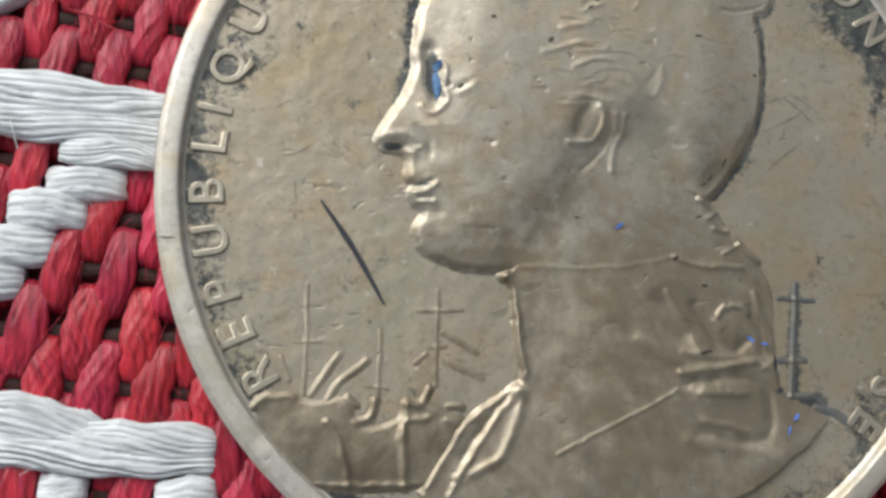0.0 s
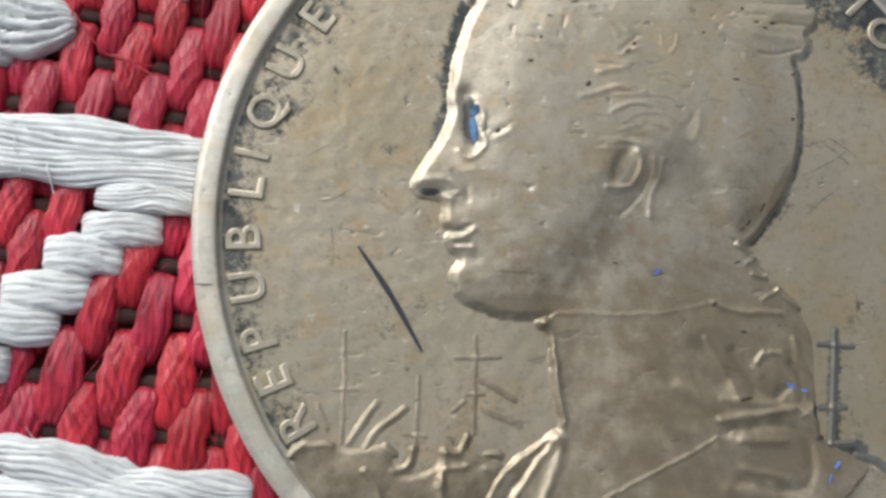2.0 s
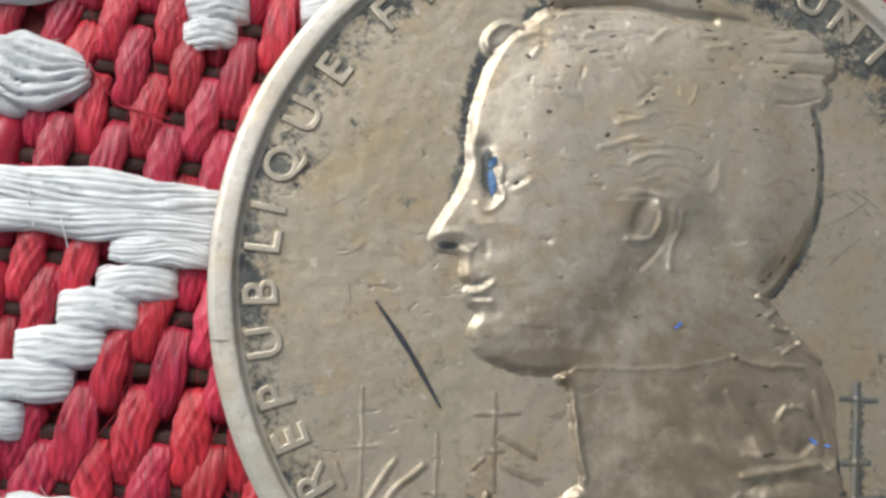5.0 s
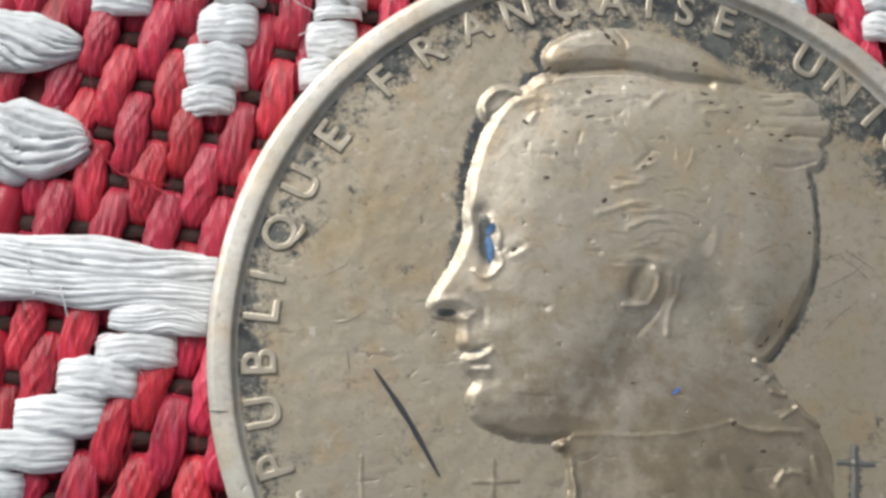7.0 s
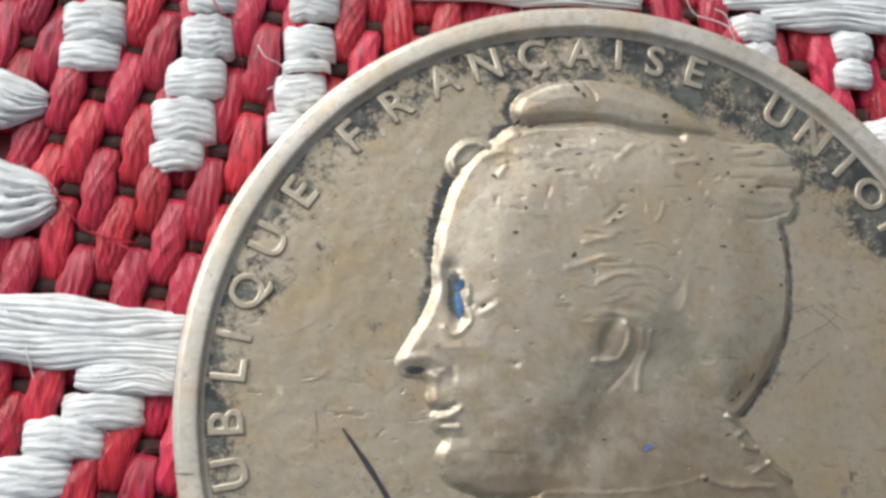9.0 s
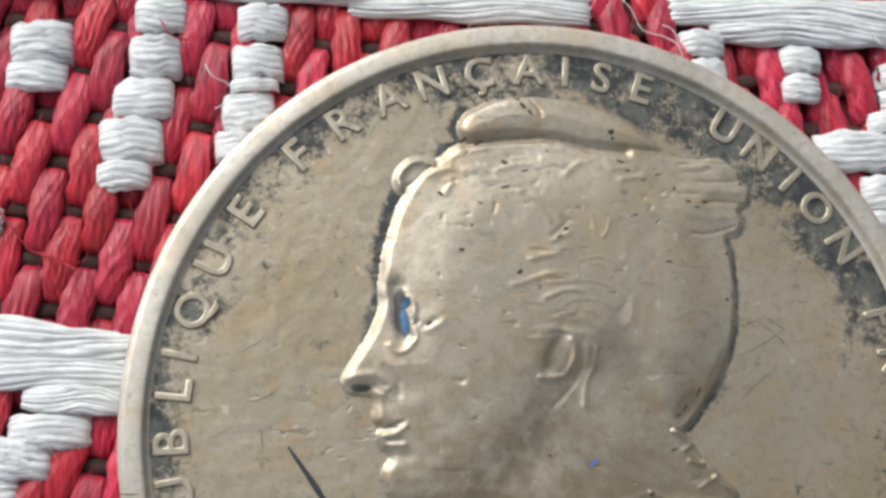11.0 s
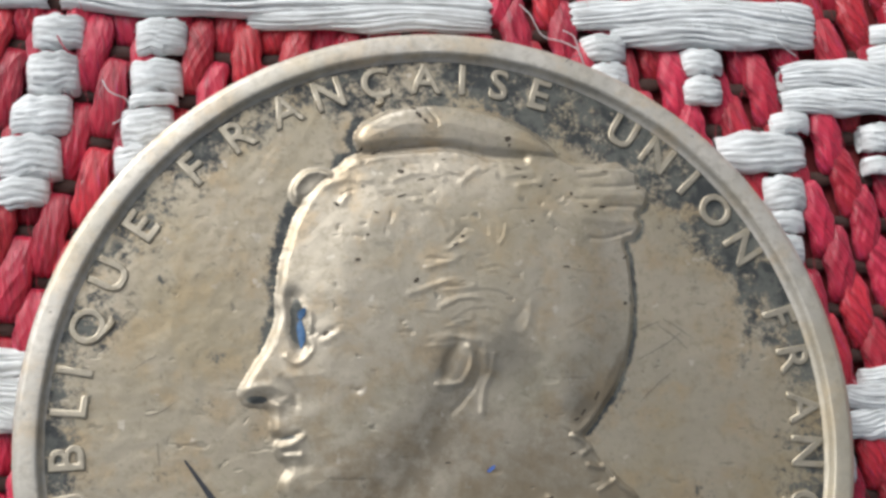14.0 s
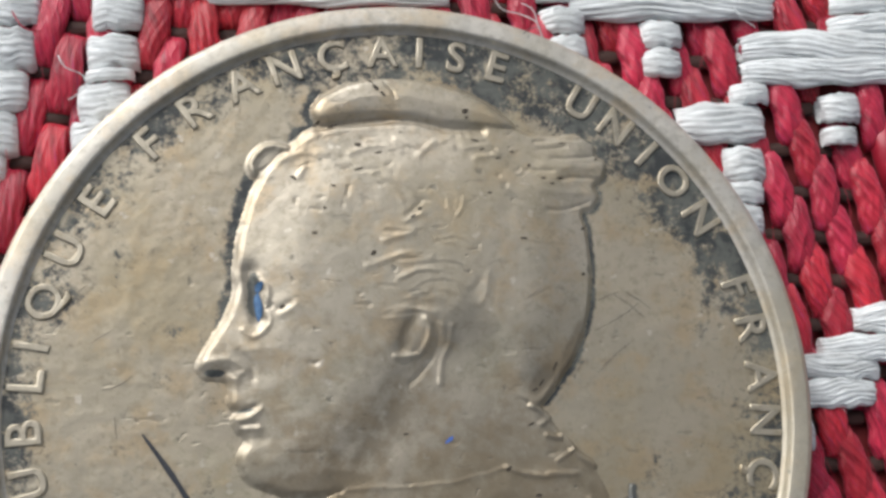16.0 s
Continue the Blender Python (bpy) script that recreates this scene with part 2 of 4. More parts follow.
def strokes(x, y, rows, gain=1.0):
    h = np.zeros(x.shape)
    for height, width, points in rows:
        line = smooth_line(points, 5)
        near = (x > line[:, 0].min() - 3 * width) & (x < line[:, 0].max() + 3 * width) & (y > line[:, 1].min() - 3 * width) & (y < line[:, 1].max() + 3 * width)
        if near.any():
            d = line_distance(x[near], y[near], line)
            h[near] += gain * height * np.exp(-((d / width) ** 2))
    return h


def relief(name, box, step, height, material, parent, base, label=""):
    """A struck relief over the coin's field: kept where it rises above it."""
    xs, ys = np.arange(box[0], box[2], step), np.arange(box[1], box[3], step)
    x, y = np.meshgrid(xs, ys)
    h = height(x, y)
    keep = h > 0.006
    cell = keep[:-1, :-1] | keep[1:, :-1] | keep[:-1, 1:] | keep[1:, 1:]
    ids = np.full(x.shape, -1)
    r, c = np.nonzero(cell)
    for dr, dc in ((0, 0), (0, 1), (1, 0), (1, 1)):
        ids[r + dr, c + dc] = 0
    used = ids == 0
    ids[used] = np.arange(used.sum())
    verts = np.stack([x[used], y[used], base + h[used] - 0.008], 1)
    faces = np.stack([ids[r, c], ids[r, c + 1], ids[r + 1, c + 1], ids[r + 1, c]], 1).tolist()
    return child(name, mesh_of(name, verts, faces, material), parent, label)


# ---- the coin ----
FIELD, TOP = 1.22, 1.5
coin = tagged(new("coin"), "worn brass coin with a struck bust lying on woven cloth", "coin")

profile = [(0.0, 0.0), (10.9, 0.0), (11.6, 0.03), (11.76, 0.14), (11.82, 0.3), (11.82, 1.20), (11.82, 1.35), (11.813, 1.375), (11.79, 1.395), (11.67, 1.464), (11.65, 1.472), (11.62, 1.477), (11.4, 1.492),
           (11.24, TOP), (11.20, TOP - 0.006), (11.17, TOP - 0.03), (11.13, TOP - 0.13), (11.09, FIELD + 0.04), (11.05, FIELD + 0.005), (10.96, FIELD - 0.03)]
v, f = turned(profile, 420)


def rim_wear(x, y, z):
    """The struck rim: a little off the legend's centre, its top and bevel dented here and there."""
    k = 1 + 0.0012 * noise.noise((x * 0.6, y * 0.6, 3)) + 0.0007 * noise.noise((x * 2.6, y * 2.6, 8))
    dent = max(0.0, noise.noise((x * 1.7, y * 1.7, 2)) - 0.42) * 0.10 if z > 1.2 else 0.0
    return x * k + 0.11, y * k + 0.06, z + 0.010 * noise.noise((x * 1.3, y * 1.3, z)) + 0.004 * noise.noise((x * 5, y * 5, z)) - dent


child("rim", mesh_of("rim", [rim_wear(*p) for p in v], f, RIM_METAL), coin, "bright worn raised rim and edge")


HEAD = [(-3.37, 7.27), (-2.52, 7.92), (-1.92, 8.25), (-0.32, 8.35), (1.06, 8.7), (2.45, 8.88), (3.6, 8.25), (4.5, 7.7), (6.16, 7.65), (6.39, 7.33), (6.35, 7.01), (6.63, 6.71), (6.49, 6.24), (6.2, 6.02), (6.28, 5.67), (6.02, 5.3), (5.7, 5.19), (5.8, 4.57), (5.78, 3.56), (5.6, 2.4), (5.25, 1.43), (4.74, 0.65), (3.91, -0.3), (3.56, -0.35), (1.23, 0.65), (-0.17, -0.78), (-1.86, -2.17), (-2.97, -2.38), (-3.9, -2.16), (-4.47, -1.84), (-4.73, -1.42), (-4.75, -1.03), (-4.55, -0.68), (-4.82, -0.34), (-4.9, -0.09), (-4.8, 0.13), (-4.94, 0.35), (-4.98, 0.95), (-5.54, 1.08), (-5.75, 1.42), (-5.58, 1.82), (-4.94, 2.78), (-4.63, 3.52), (-4.62, 4.01), (-4.46, 4.98), (-4.14, 5.95), (-3.86, 6.61)]
CAP = [(-2.11, 8.69), (-1.91, 9.08), (-1.51, 9.34), (-0.74, 9.62), (0.46, 9.72), (1.64, 9.52), (2.64, 9.11), (3.46, 8.56), (3.99, 7.87), (3.04, 7.86), (2.02, 7.98), (1.01, 8.14), (0.18, 8.34), (-0.66, 8.36), (-1.34, 8.2), (-1.92, 8.29)]
BUN = [(-3.91, 6.91), (-3.91, 7.23), (-3.6, 7.61), (-3.19, 7.7), (-2.83, 7.62), (-3.39, 7.01)]
TORSO = [(-2.5, -2.31), (-2.13, -2.71), (-2.11, -3.85), (-2.01, -4.77), (-1.95, -5.31), (-2.2, -5.46), (-3.56, -6.38), (-4.37, -7.5), (-4.77, -8.08), (-5.49, -9.47), (-3.17, -11.31), (1.22, -12.27), (5.26, -11.47), (6.67, -8.81), (6.99, -6.96), (6.41, -6.37), (5.54, -5.81), (5.45, -4.38), (5.47, -3.09), (5.16, -2.22), (4.49, -1.52), (3.92, -0.69), (2.96, 2.45), (0.99, 4.12), (-2.65, 0.84)]
EYE = [
    (-0.13, 0.22, [(-4.14, 4.0), (-4.08, 3.46), (-4.03, 2.95), (-3.96, 2.66)]),
    (0.10, 0.085, [(-3.98, 3.86), (-3.68, 3.45), (-3.74, 2.9), (-3.68, 2.5), (-4.12, 2.14), (-4.4, 2.36)]),
    (0.035, 0.09, [(-3.37, 2.68), (-2.88, 2.96)]),
    (-0.06, 0.09, [(-3.42, 2.86), (-3.1, 3.02)]),
    (0.03, 0.3, [(-4.2, 4.5), (-3.4, 4.35), (-2.7, 3.9)]),
]
NOSE_AND_MOUTH = [
    (-0.13, 0.13, [(-5.52, 1.3), (-5.24, 1.27), (-4.9, 1.24)]),
    (0.06, 0.1, [(-5.49, 1.55), (-5.07, 1.6), (-4.69, 1.51), (-4.42, 1.27), (-4.66, 1.05)]),
    (-0.07, 0.1, [(-4.55, 1.75), (-4.22, 1.4), (-4.2, 1.0)]),
    (-0.05, 0.16, [(-4.6, 0.75), (-4.4, 0.45)]),
    (-0.13, 0.085, [(-4.86, 0.13), (-4.5, 0.14), (-4.2, 0.22)]),
    (0.10, 0.09, [(-4.76, -0.05), (-4.46, -0.07), (-4.08, 0.13)]),
    (0.06, 0.06, [(-4.6, -0.34), (-4.13, -0.37)]),
    (-0.07, 0.06, [(-4.55, -0.22), (-4.2, -0.22)]),
    (-0.06, 0.17, [(-4.5, -0.72), (-4.05, -0.66)]),
]
EAR = [
    (-0.12, 0.22, [(0.36, 2.36), (0.1, 1.95), (-0.06, 1.55)]),
    (0.10, 0.085, [(-0.27, 1.3), (0.38, 1.33), (0.71, 1.72), (0.77, 2.07), (0.69, 2.31)]),
    (-0.05, 0.08, [(0.93, 2.1), (0.99, 1.62), (0.64, 1.0), (0.1, 0.52)]),
    (0.06, 0.09, [(1.15, 2.1), (1.18, 1.7)]),
    (0.07, 0.09, [(1.40, 2.05), (1.31, 1.57), (1.06, 1.1), (0.98, 0.48)]),
    (0.04, 0.08, [(-0.2, 2.52), (0.4, 2.6), (0.95, 2.45)]),
    (-0.05, 0.16, [(0.55, 2.75), (1.1, 2.66), (1.5, 2.35)]),
]
TEMPLE = [
    (0.05, 0.08, [(0.0, 3.5), (0.58, 3.73), (1.07, 3.68), (1.53, 3.31), (1.82, 2.86)]),
    (0.04, 0.09, [(1.95, 2.72), (2.25, 2.62), (2.5, 2.95), (2.6, 3.48)]),
    (-0.04, 0.10, [(2.1, 3.0), (2.36, 3.3)]),
    (0.03, 0.06, [(-0.68, 6.69), (-0.21, 6.35), (0.18, 6.01), (0.33, 5.75)]),
    (-0.05, 0.07, [(0.42, 5.37), (0.66, 5.53), (0.9, 5.76)]),
    (0.035, 0.06, [(0.45, 5.22), (0.9, 5.36)]),
    (0.04, 0.055, [(1.9, 5.25), (2.05, 5.5), (2.12, 5.8)]),
    (0.04, 0.055, [(1.55, 5.5), (1.9, 5.3)]),
]
# short locks, ridge and furrow, by tufts
TUFT_BROW = [
    (0.034, 0.05, [(-0.16, 5.03), (0.33, 4.94), (0.83, 4.95)]),
    (0.034, 0.05, [(0.1, 4.18), (0.49, 4.29), (0.98, 4.2)]),
    (0.034, 0.05, [(0.16, 3.52), (0.63, 3.69), (1.29, 3.67)]),
    (0.034, 0.05, [(-0.56, 3.46), (-0.05, 3.36)]),
    (0.034, 0.05, [(1.6, 5.52), (1.58, 5.86)]),
    (0.034, 0.05, [(-0.35, 2.63), (0.22, 2.66), (0.62, 2.54)]),
    (0.034, 0.05, [(0.74, 3.05), (1.24, 3.11), (1.69, 2.91)]),
    (0.034, 0.05, [(0.34, 3.14), (0.86, 3.41), (1.52, 3.4), (1.99, 3.14)]),
    (0.034, 0.05, [(0.16, 2.89), (0.57, 2.97)]),
    (0.034, 0.05, [(0.82, 3.94), (1.4, 3.98), (1.94, 3.81), (2.27, 3.42)]),
    (0.034, 0.05, [(1.21, 4.59), (1.8, 4.66), (2.2, 4.43)]),
]
TUFT_EAR = [
    (0.03, 0.05, [(1.82, 5.45), (1.93, 5.88)]),
    (0.03, 0.05, [(2.09, 5.41), (2.18, 5.69)]),
    (0.03, 0.05, [(2.36, 5.1), (2.55, 5.3)]),
    (0.03, 0.05, [(2.67, 3.8), (2.98, 3.89), (3.31, 3.83)]),
    (0.03, 0.05, [(-0.64, 4.09), (-0.4, 4.28)]),
    (0.03, 0.05, [(1.07, 4.87), (1.37, 4.51), (1.7, 4.46)]),
    (0.03, 0.05, [(2.07, 4.81), (2.41, 4.54), (2.5, 4.11)]),
    (0.03, 0.05, [(1.45, 2.68), (1.81, 2.46), (1.91, 2.16)]),
    (0.03, 0.05, [(2.92, 3.25), (2.79, 2.79), (2.49, 2.37)]),
    (0.03, 0.05, [(3.97, 4.44), (4.47, 4.34), (4.98, 4.32)]),
    (0.03, 0.05, [(3.7, 2.74), (4.15, 2.93), (4.44, 3.03)]),
]
TUFT_CROWN = [
    (0.03, 0.055, [(-2.34, 7.75), (-1.67, 7.93), (-1.0, 8.04)]),
    (0.03, 0.055, [(0.03, 7.34), (0.63, 7.49), (1.04, 7.35)]),
    (0.03, 0.055, [(1.64, 7.5), (2.09, 7.71), (2.44, 7.82)]),
    (0.03, 0.055, [(5.63, 4.97), (5.64, 4.28), (5.51, 3.1), (5.35, 1.93)]),
    (0.03, 0.055, [(3.52, 8.3), (4.0, 7.88), (4.94, 7.77)]),
    (0.03, 0.055, [(4.6, 5.45), (5.01, 5.31), (5.53, 5.28)]),
    (-0.05, 0.055, [(-0.26, 6.8), (-0.73, 6.79)]),
    (-0.05, 0.055, [(-0.25, 4.9), (0.32, 4.81)]),
    (-0.05, 0.055, [(0.17, 4.05), (0.83, 4.08)]),
    (-0.05, 0.055, [(0.41, 5.24), (0.93, 5.52)]),
    (-0.05, 0.055, [(-0.68, 7.79), (-0.18, 7.8)]),
    (-0.05, 0.055, [(2.31, 7.38), (3.01, 7.49)]),
    (-0.05, 0.055, [(-0.45, 2.47), (0.37, 2.49)]),
]
CURLS = [
    (0.022, 0.09, [(-3.05, 7.26), (-2.38, 7.44), (-1.73, 7.35)]),
    (0.022, 0.09, [(-1.07, 7.34), (-0.22, 7.55), (0.43, 7.29)]),
    (0.022, 0.09, [(0.93, 7.14), (1.47, 7.56), (1.96, 7.37)]),
    (0.022, 0.09, [(2.31, 7.41), (2.98, 7.29), (3.45, 6.8)]),
    (0.022, 0.09, [(2.61, 7.0), (3.31, 7.07)]),
    (0.022, 0.09, [(-0.45, 6.67), (0.35, 6.3), (0.66, 5.95)]),
    (0.022, 0.09, [(0.3, 7.67), (0.95, 7.45)]),
    (0.022, 0.09, [(-2.41, 6.98), (-2.59, 6.7)]),
    (0.022, 0.09, [(-0.82, 3.93), (0.18, 4.21), (1.0, 4.06)]),
    (0.022, 0.09, [(-0.28, 4.65), (0.57, 4.86)]),
]
WINGS = [
    (-0.05, 0.05, [(4.49, 7.47), (5.3, 7.5), (6.06, 7.45)]),
    (-0.04, 0.05, [(4.95, 6.9), (5.6, 6.88), (6.3, 6.96)]),
    (-0.05, 0.06, [(5.14, 6.24), (5.7, 6.28), (6.27, 6.2)]),
    (-0.05, 0.05, [(4.6, 5.31), (5.2, 5.32), (5.9, 5.5)]),
    (-0.03, 0.05, [(4.55, 7.2), (5.0, 7.2), (5.4, 7.26)]),
    (-0.03, 0.05, [(4.3, 6.55), (4.9, 6.52)]),
    (0.025, 0.12, [(4.6, 6.72), (5.5, 6.6), (6.3, 6.6)]),
    (0.025, 0.12, [(4.5, 5.95), (5.3, 5.8), (6.0, 5.8)]),
    (-0.16, 0.13, [(-1.91, 8.22), (-1.07, 8.38), (-0.06, 8.33), (0.95, 8.27), (1.9, 7.95), (2.9, 7.86)]),
    (-0.05, 0.05, [(0.1, 9.45), (0.3, 9.2), (0.38, 8.98)]),
]
NECK = [
    (0.035, 0.06, [(-1.86, -2.17), (0.2, -2.32), (1.84, -2.16), (2.58, -2.02)]),
    (0.21, 0.15, [(-2.2, -2.5), (-2.06, -3.4), (-1.96, -4.3), (-1.93, -5.2)]),
    (0.1, 0.13, [(-2.03, -5.28), (-2.76, -5.8), (-3.56, -6.45), (-4.29, -7.47), (-4.69, -8.05)]),
    (0.08, 0.1, [(-2.0, -5.59), (-2.71, -6.41), (-3.29, -7.14), (-3.81, -7.94), (-4.02, -8.37)]),
    (0.08, 0.14, [(-1.9, -5.67), (-2.08, -6.27), (-2.35, -6.95), (-2.68, -7.46), (-3.39, -7.8)]),
    (-0.08, 0.14, [(-2.3, -5.81), (-2.95, -6.55), (-3.6, -7.28)]),
]
COLLAR = [
    (0.08, 0.08, [(3.76, -0.84), (4.11, -0.72)]),
    (0.08, 0.08, [(4.27, -1.17), (4.72, -1.05)]),
    (-0.07, 0.1, [(3.89, -0.36), (4.51, -0.93), (4.94, -1.63)]),
    (0.06, 0.08, [(2.67, -2.02), (3.47, -2.28), (4.62, -2.33)]),
    (0.04, 0.1, [(3.9, -1.17), (4.47, -1.34), (4.61, -1.66)]),
    (0.09, 0.08, [(3.78, -3.67), (3.99, -3.46), (4.41, -3.44), (4.68, -3.64)]),
    (-0.09, 0.14, [(3.09, -3.37), (3.42, -3.93), (3.71, -4.46), (4.23, -4.67), (4.61, -4.42)]),
    (0.05, 0.22, [(4.04, -3.95), (4.27, -4.19)]),
    (0.05, 0.1, [(3.66, -3.83), (3.86, -4.02)]),
    (0.08, 0.1, [(4.95, -3.08), (5.07, -3.65), (5.4, -4.22), (5.44, -4.86), (5.04, -5.24)]),
    (-0.06, 0.1, [(4.74, -3.48), (5.02, -4.21), (5.05, -4.77)]),
    (0.05, 0.09, [(2.37, -3.03), (2.87, -4.0), (3.15, -4.72)]),
]
SLEEVE = [
    (0.1, 0.11, [(2.58, -5.27), (3.52, -5.16), (4.69, -5.04), (5.17, -5.25), (5.54, -5.81)]),
    (-0.08, 0.15, [(2.67, -5.6), (4.16, -5.41), (4.89, -5.67), (5.15, -6.3), (4.97, -7.12), (4.01, -7.25), (3.06, -6.9)]),
    (0.07, 0.13, [(3.14, -5.85), (3.63, -5.83), (4.37, -5.89)]),
    (0.06, 0.11, [(3.16, -6.6), (3.8, -6.77), (4.36, -6.95)]),
    (0.04, 0.09, [(2.65, -4.71), (3.38, -4.84), (4.21, -4.83)]),
    (0.04, 0.05, [(-1.05, -7.37), (0.5, -6.66), (2.5, -5.72)]),
    (-0.08, 0.4, [(2.18, -3.35), (2.78, -4.16)]),
    (0.05, 0.2, [(1.46, -4.28), (2.39, -4.94)]),
    (0.05, 0.2, [(2.71, -7.12), (4.0, -7.32), (5.29, -7.68)]),
]
MASTS = [
    [(0.05, 0.055, [(-7.66, -2.6), (-7.72, -4.13), (-7.82, -5.54)]), (0.04, 0.05, [(-8.0, -4.13), (-7.34, -4.14)])],
    [(0.05, 0.06, [(-5.71, -3.87), (-5.8, -5.08), (-5.89, -6.05)]), (0.04, 0.05, [(-6.17, -5.37), (-5.57, -5.44)])],
    [(0.05, 0.06, [(-4.11, -2.83), (-4.18, -3.91), (-4.28, -5.42)]), (0.05, 0.05, [(-4.65, -3.36), (-3.46, -3.38)]), (0.04, 0.06, [(-4.43, -4.36), (-3.96, -4.37)])],
]
STAYS = [
    (0.07, 0.08, [(-7.63, -5.55), (-7.24, -5.04), (-6.86, -4.53)]),
    (0.08, 0.09, [(-7.18, -5.71), (-6.88, -5.27), (-6.11, -4.7)]),
    (0.05, 0.06, [(-8.42, -4.56), (-8.18, -5.16)]),
    (0.04, 0.06, [(-4.03, -3.99), (-3.12, -4.54)]),
    (0.04, 0.07, [(-3.91, -4.83), (-3.0, -5.23)]),
    (0.04, 0.06, [(-4.8, -4.8), (-4.5, -4.55)]),
]
CRANES = [
    (0.09, 0.08, [(-9.2, -5.84), (-8.73, -5.56), (-8.07, -5.64)]),
    (0.08, 0.08, [(-6.63, -5.65), (-6.44, -5.88)]),
    (0.09, 0.09, [(-6.45, -6.32), (-6.08, -6.22), (-5.91, -5.75)]),
    (0.10, 0.09, [(-5.04, -5.89), (-4.63, -5.89), (-4.47, -5.49)]),
    (0.07, 0.08, [(-5.1, -6.29), (-5.05, -5.92)]),
    (0.07, 0.07, [(-3.95, -5.96), (-3.57, -6.01)]),
    (0.06, 0.08, [(-4.04, -6.36), (-3.59, -6.52)]),
]
HULLS = [
    (0.10, 0.10, [(-7.2, -6.3), (-6.95, -6.67), (-6.78, -7.26), (-6.72, -7.99)]),
    (0.10, 0.10, [(-5.22, -6.58), (-5.21, -7.32), (-5.19, -8.05)]),
    (0.08, 0.09, [(-5.27, -6.73), (-5.11, -6.37), (-4.5, -6.28)]),
    (0.07, 0.07, [(-7.82, -7.92), (-6.2, -7.99), (-4.64, -8.04)]),
    (0.07, 0.08, [(-9.04, -6.2), (-8.39, -7.17), (-7.75, -7.96)]),
]
RIG = [
    (0.09, 0.07, [(6.24, -2.85), (6.08, -4.13), (5.8, -6.02)]),
    (0.06, 0.05, [(5.7, -3.21), (6.7, -3.31)]),
    (0.06, 0.07, [(5.5, -6.02), (6.4, -6.0)]),
    (0.05, 0.07, [(5.6, -5.0), (6.3, -5.02)]),
    (0.06, 0.08, [(6.5, -6.35), (7.07, -6.52), (7.38, -6.74)]),
]
HILL = [(-9.11, -5.8), (-8.69, -5.51), (-7.48, -5.67), (-6.7, -5.6), (-6.27, -6.39), (-5.39, -6.21), (-5.19, -5.72), (-4.46, -5.85), (-3.53, -6.27), (-3.65, -6.6), (-4.54, -8.08), (-7.7, -7.96)]
SCRATCH = [(-7.25, -0.26), (-6.4, -1.61), (-5.59, -3.18)]
EYE_GLINTS = [(-3.96, 3.0, 0.40, 0.11, 92), (-3.90, 3.56, 0.16, 0.10, 60)]
GLINTS = [(1.07, -1.11, 0.14, 0.05, 35), (4.71, -4.37, 0.13, 0.05, -40), (5.13, -4.51, 0.1, 0.04, -10), (5.88, -6.58, 0.15, 0.05, 45), (5.61, -6.95, 0.14, 0.035, 70)]
PITS_CAP = [(-0.16, 9.29, 0.14, 0.06, -50), (0.03, 9.09, 0.1, 0.05, -50), (-0.31, 9.52, 0.1, 0.04, -30), (2.43, 8.45, 0.1, 0.08, 20), (2.46, 8.26, 0.05, 0.04, 0), (-0.81, 7.59, 0.1, 0.06, -20), (-0.23, 7.32, 0.12, 0.025, 10), (2.65, 7.55, 0.12, 0.03, -15), (2.83, 7.26, 0.08, 0.025, 10), (-2.74, 6.68, 0.1, 0.05, -40), (-2.25, 4.99, 0.1, 0.04, 0), (0.6, 5.31, 0.11, 0.04, 30), (0.81, 5.53, 0.06, 0.05, 0), (4.2, 6.71, 0.05, 0.05, 0), (3.78, 4.48, 0.11, 0.03, -5), (-1.91, 5.7, 0.05, 0.04, 0)]
PITS_HAIR = [(-1.62, 6.36, 0.08, 0.025, -20), (4.58, 6.29, 0.09, 0.03, -10), (4.84, 6.11, 0.08, 0.025, 0), (5.64, 4.72, 0.08, 0.035, 30), (5.48, 3.35, 0.05, 0.05, 0), (2.91, 5.9, 0.07, 0.03, 0), (-0.63, 4.3, 0.1, 0.06, 35), (-3.29, 2.93, 0.1, 0.05, 30), (-0.85, 6.83, 0.14, 0.03, 15), (3.28, 6.96, 0.07, 0.02, 0), (3.73, 7.15, 0.08, 0.02, -5), (0.48, 7.92, 0.06, 0.02, 0), (-1.98, 8.31, 0.14, 0.04, 30), (-1.49, 8.24, 0.16, 0.04, 20), (5.1, 6.27, 0.12, 0.025, 0)]
PITS_NAPE = [(6.3, 6.83, 0.08, 0.03, 30), (5.31, 7.37, 0.12, 0.015, 5), (3.89, 0.29, 0.12, 0.03, 50), (4.32, 0.72, 0.16, 0.03, 60), (3.67, 0.1, 0.1, 0.03, 20), (2.68, -2.04, 0.1, 0.05, 40), (3.47, -0.85, 0.1, 0.03, 20), (-0.13, -0.85, 0.08, 0.03, 0), (3.46, -2.84, 0.1, 0.05, 0), (3.37, -4.71, 0.2, 0.05, 10)]
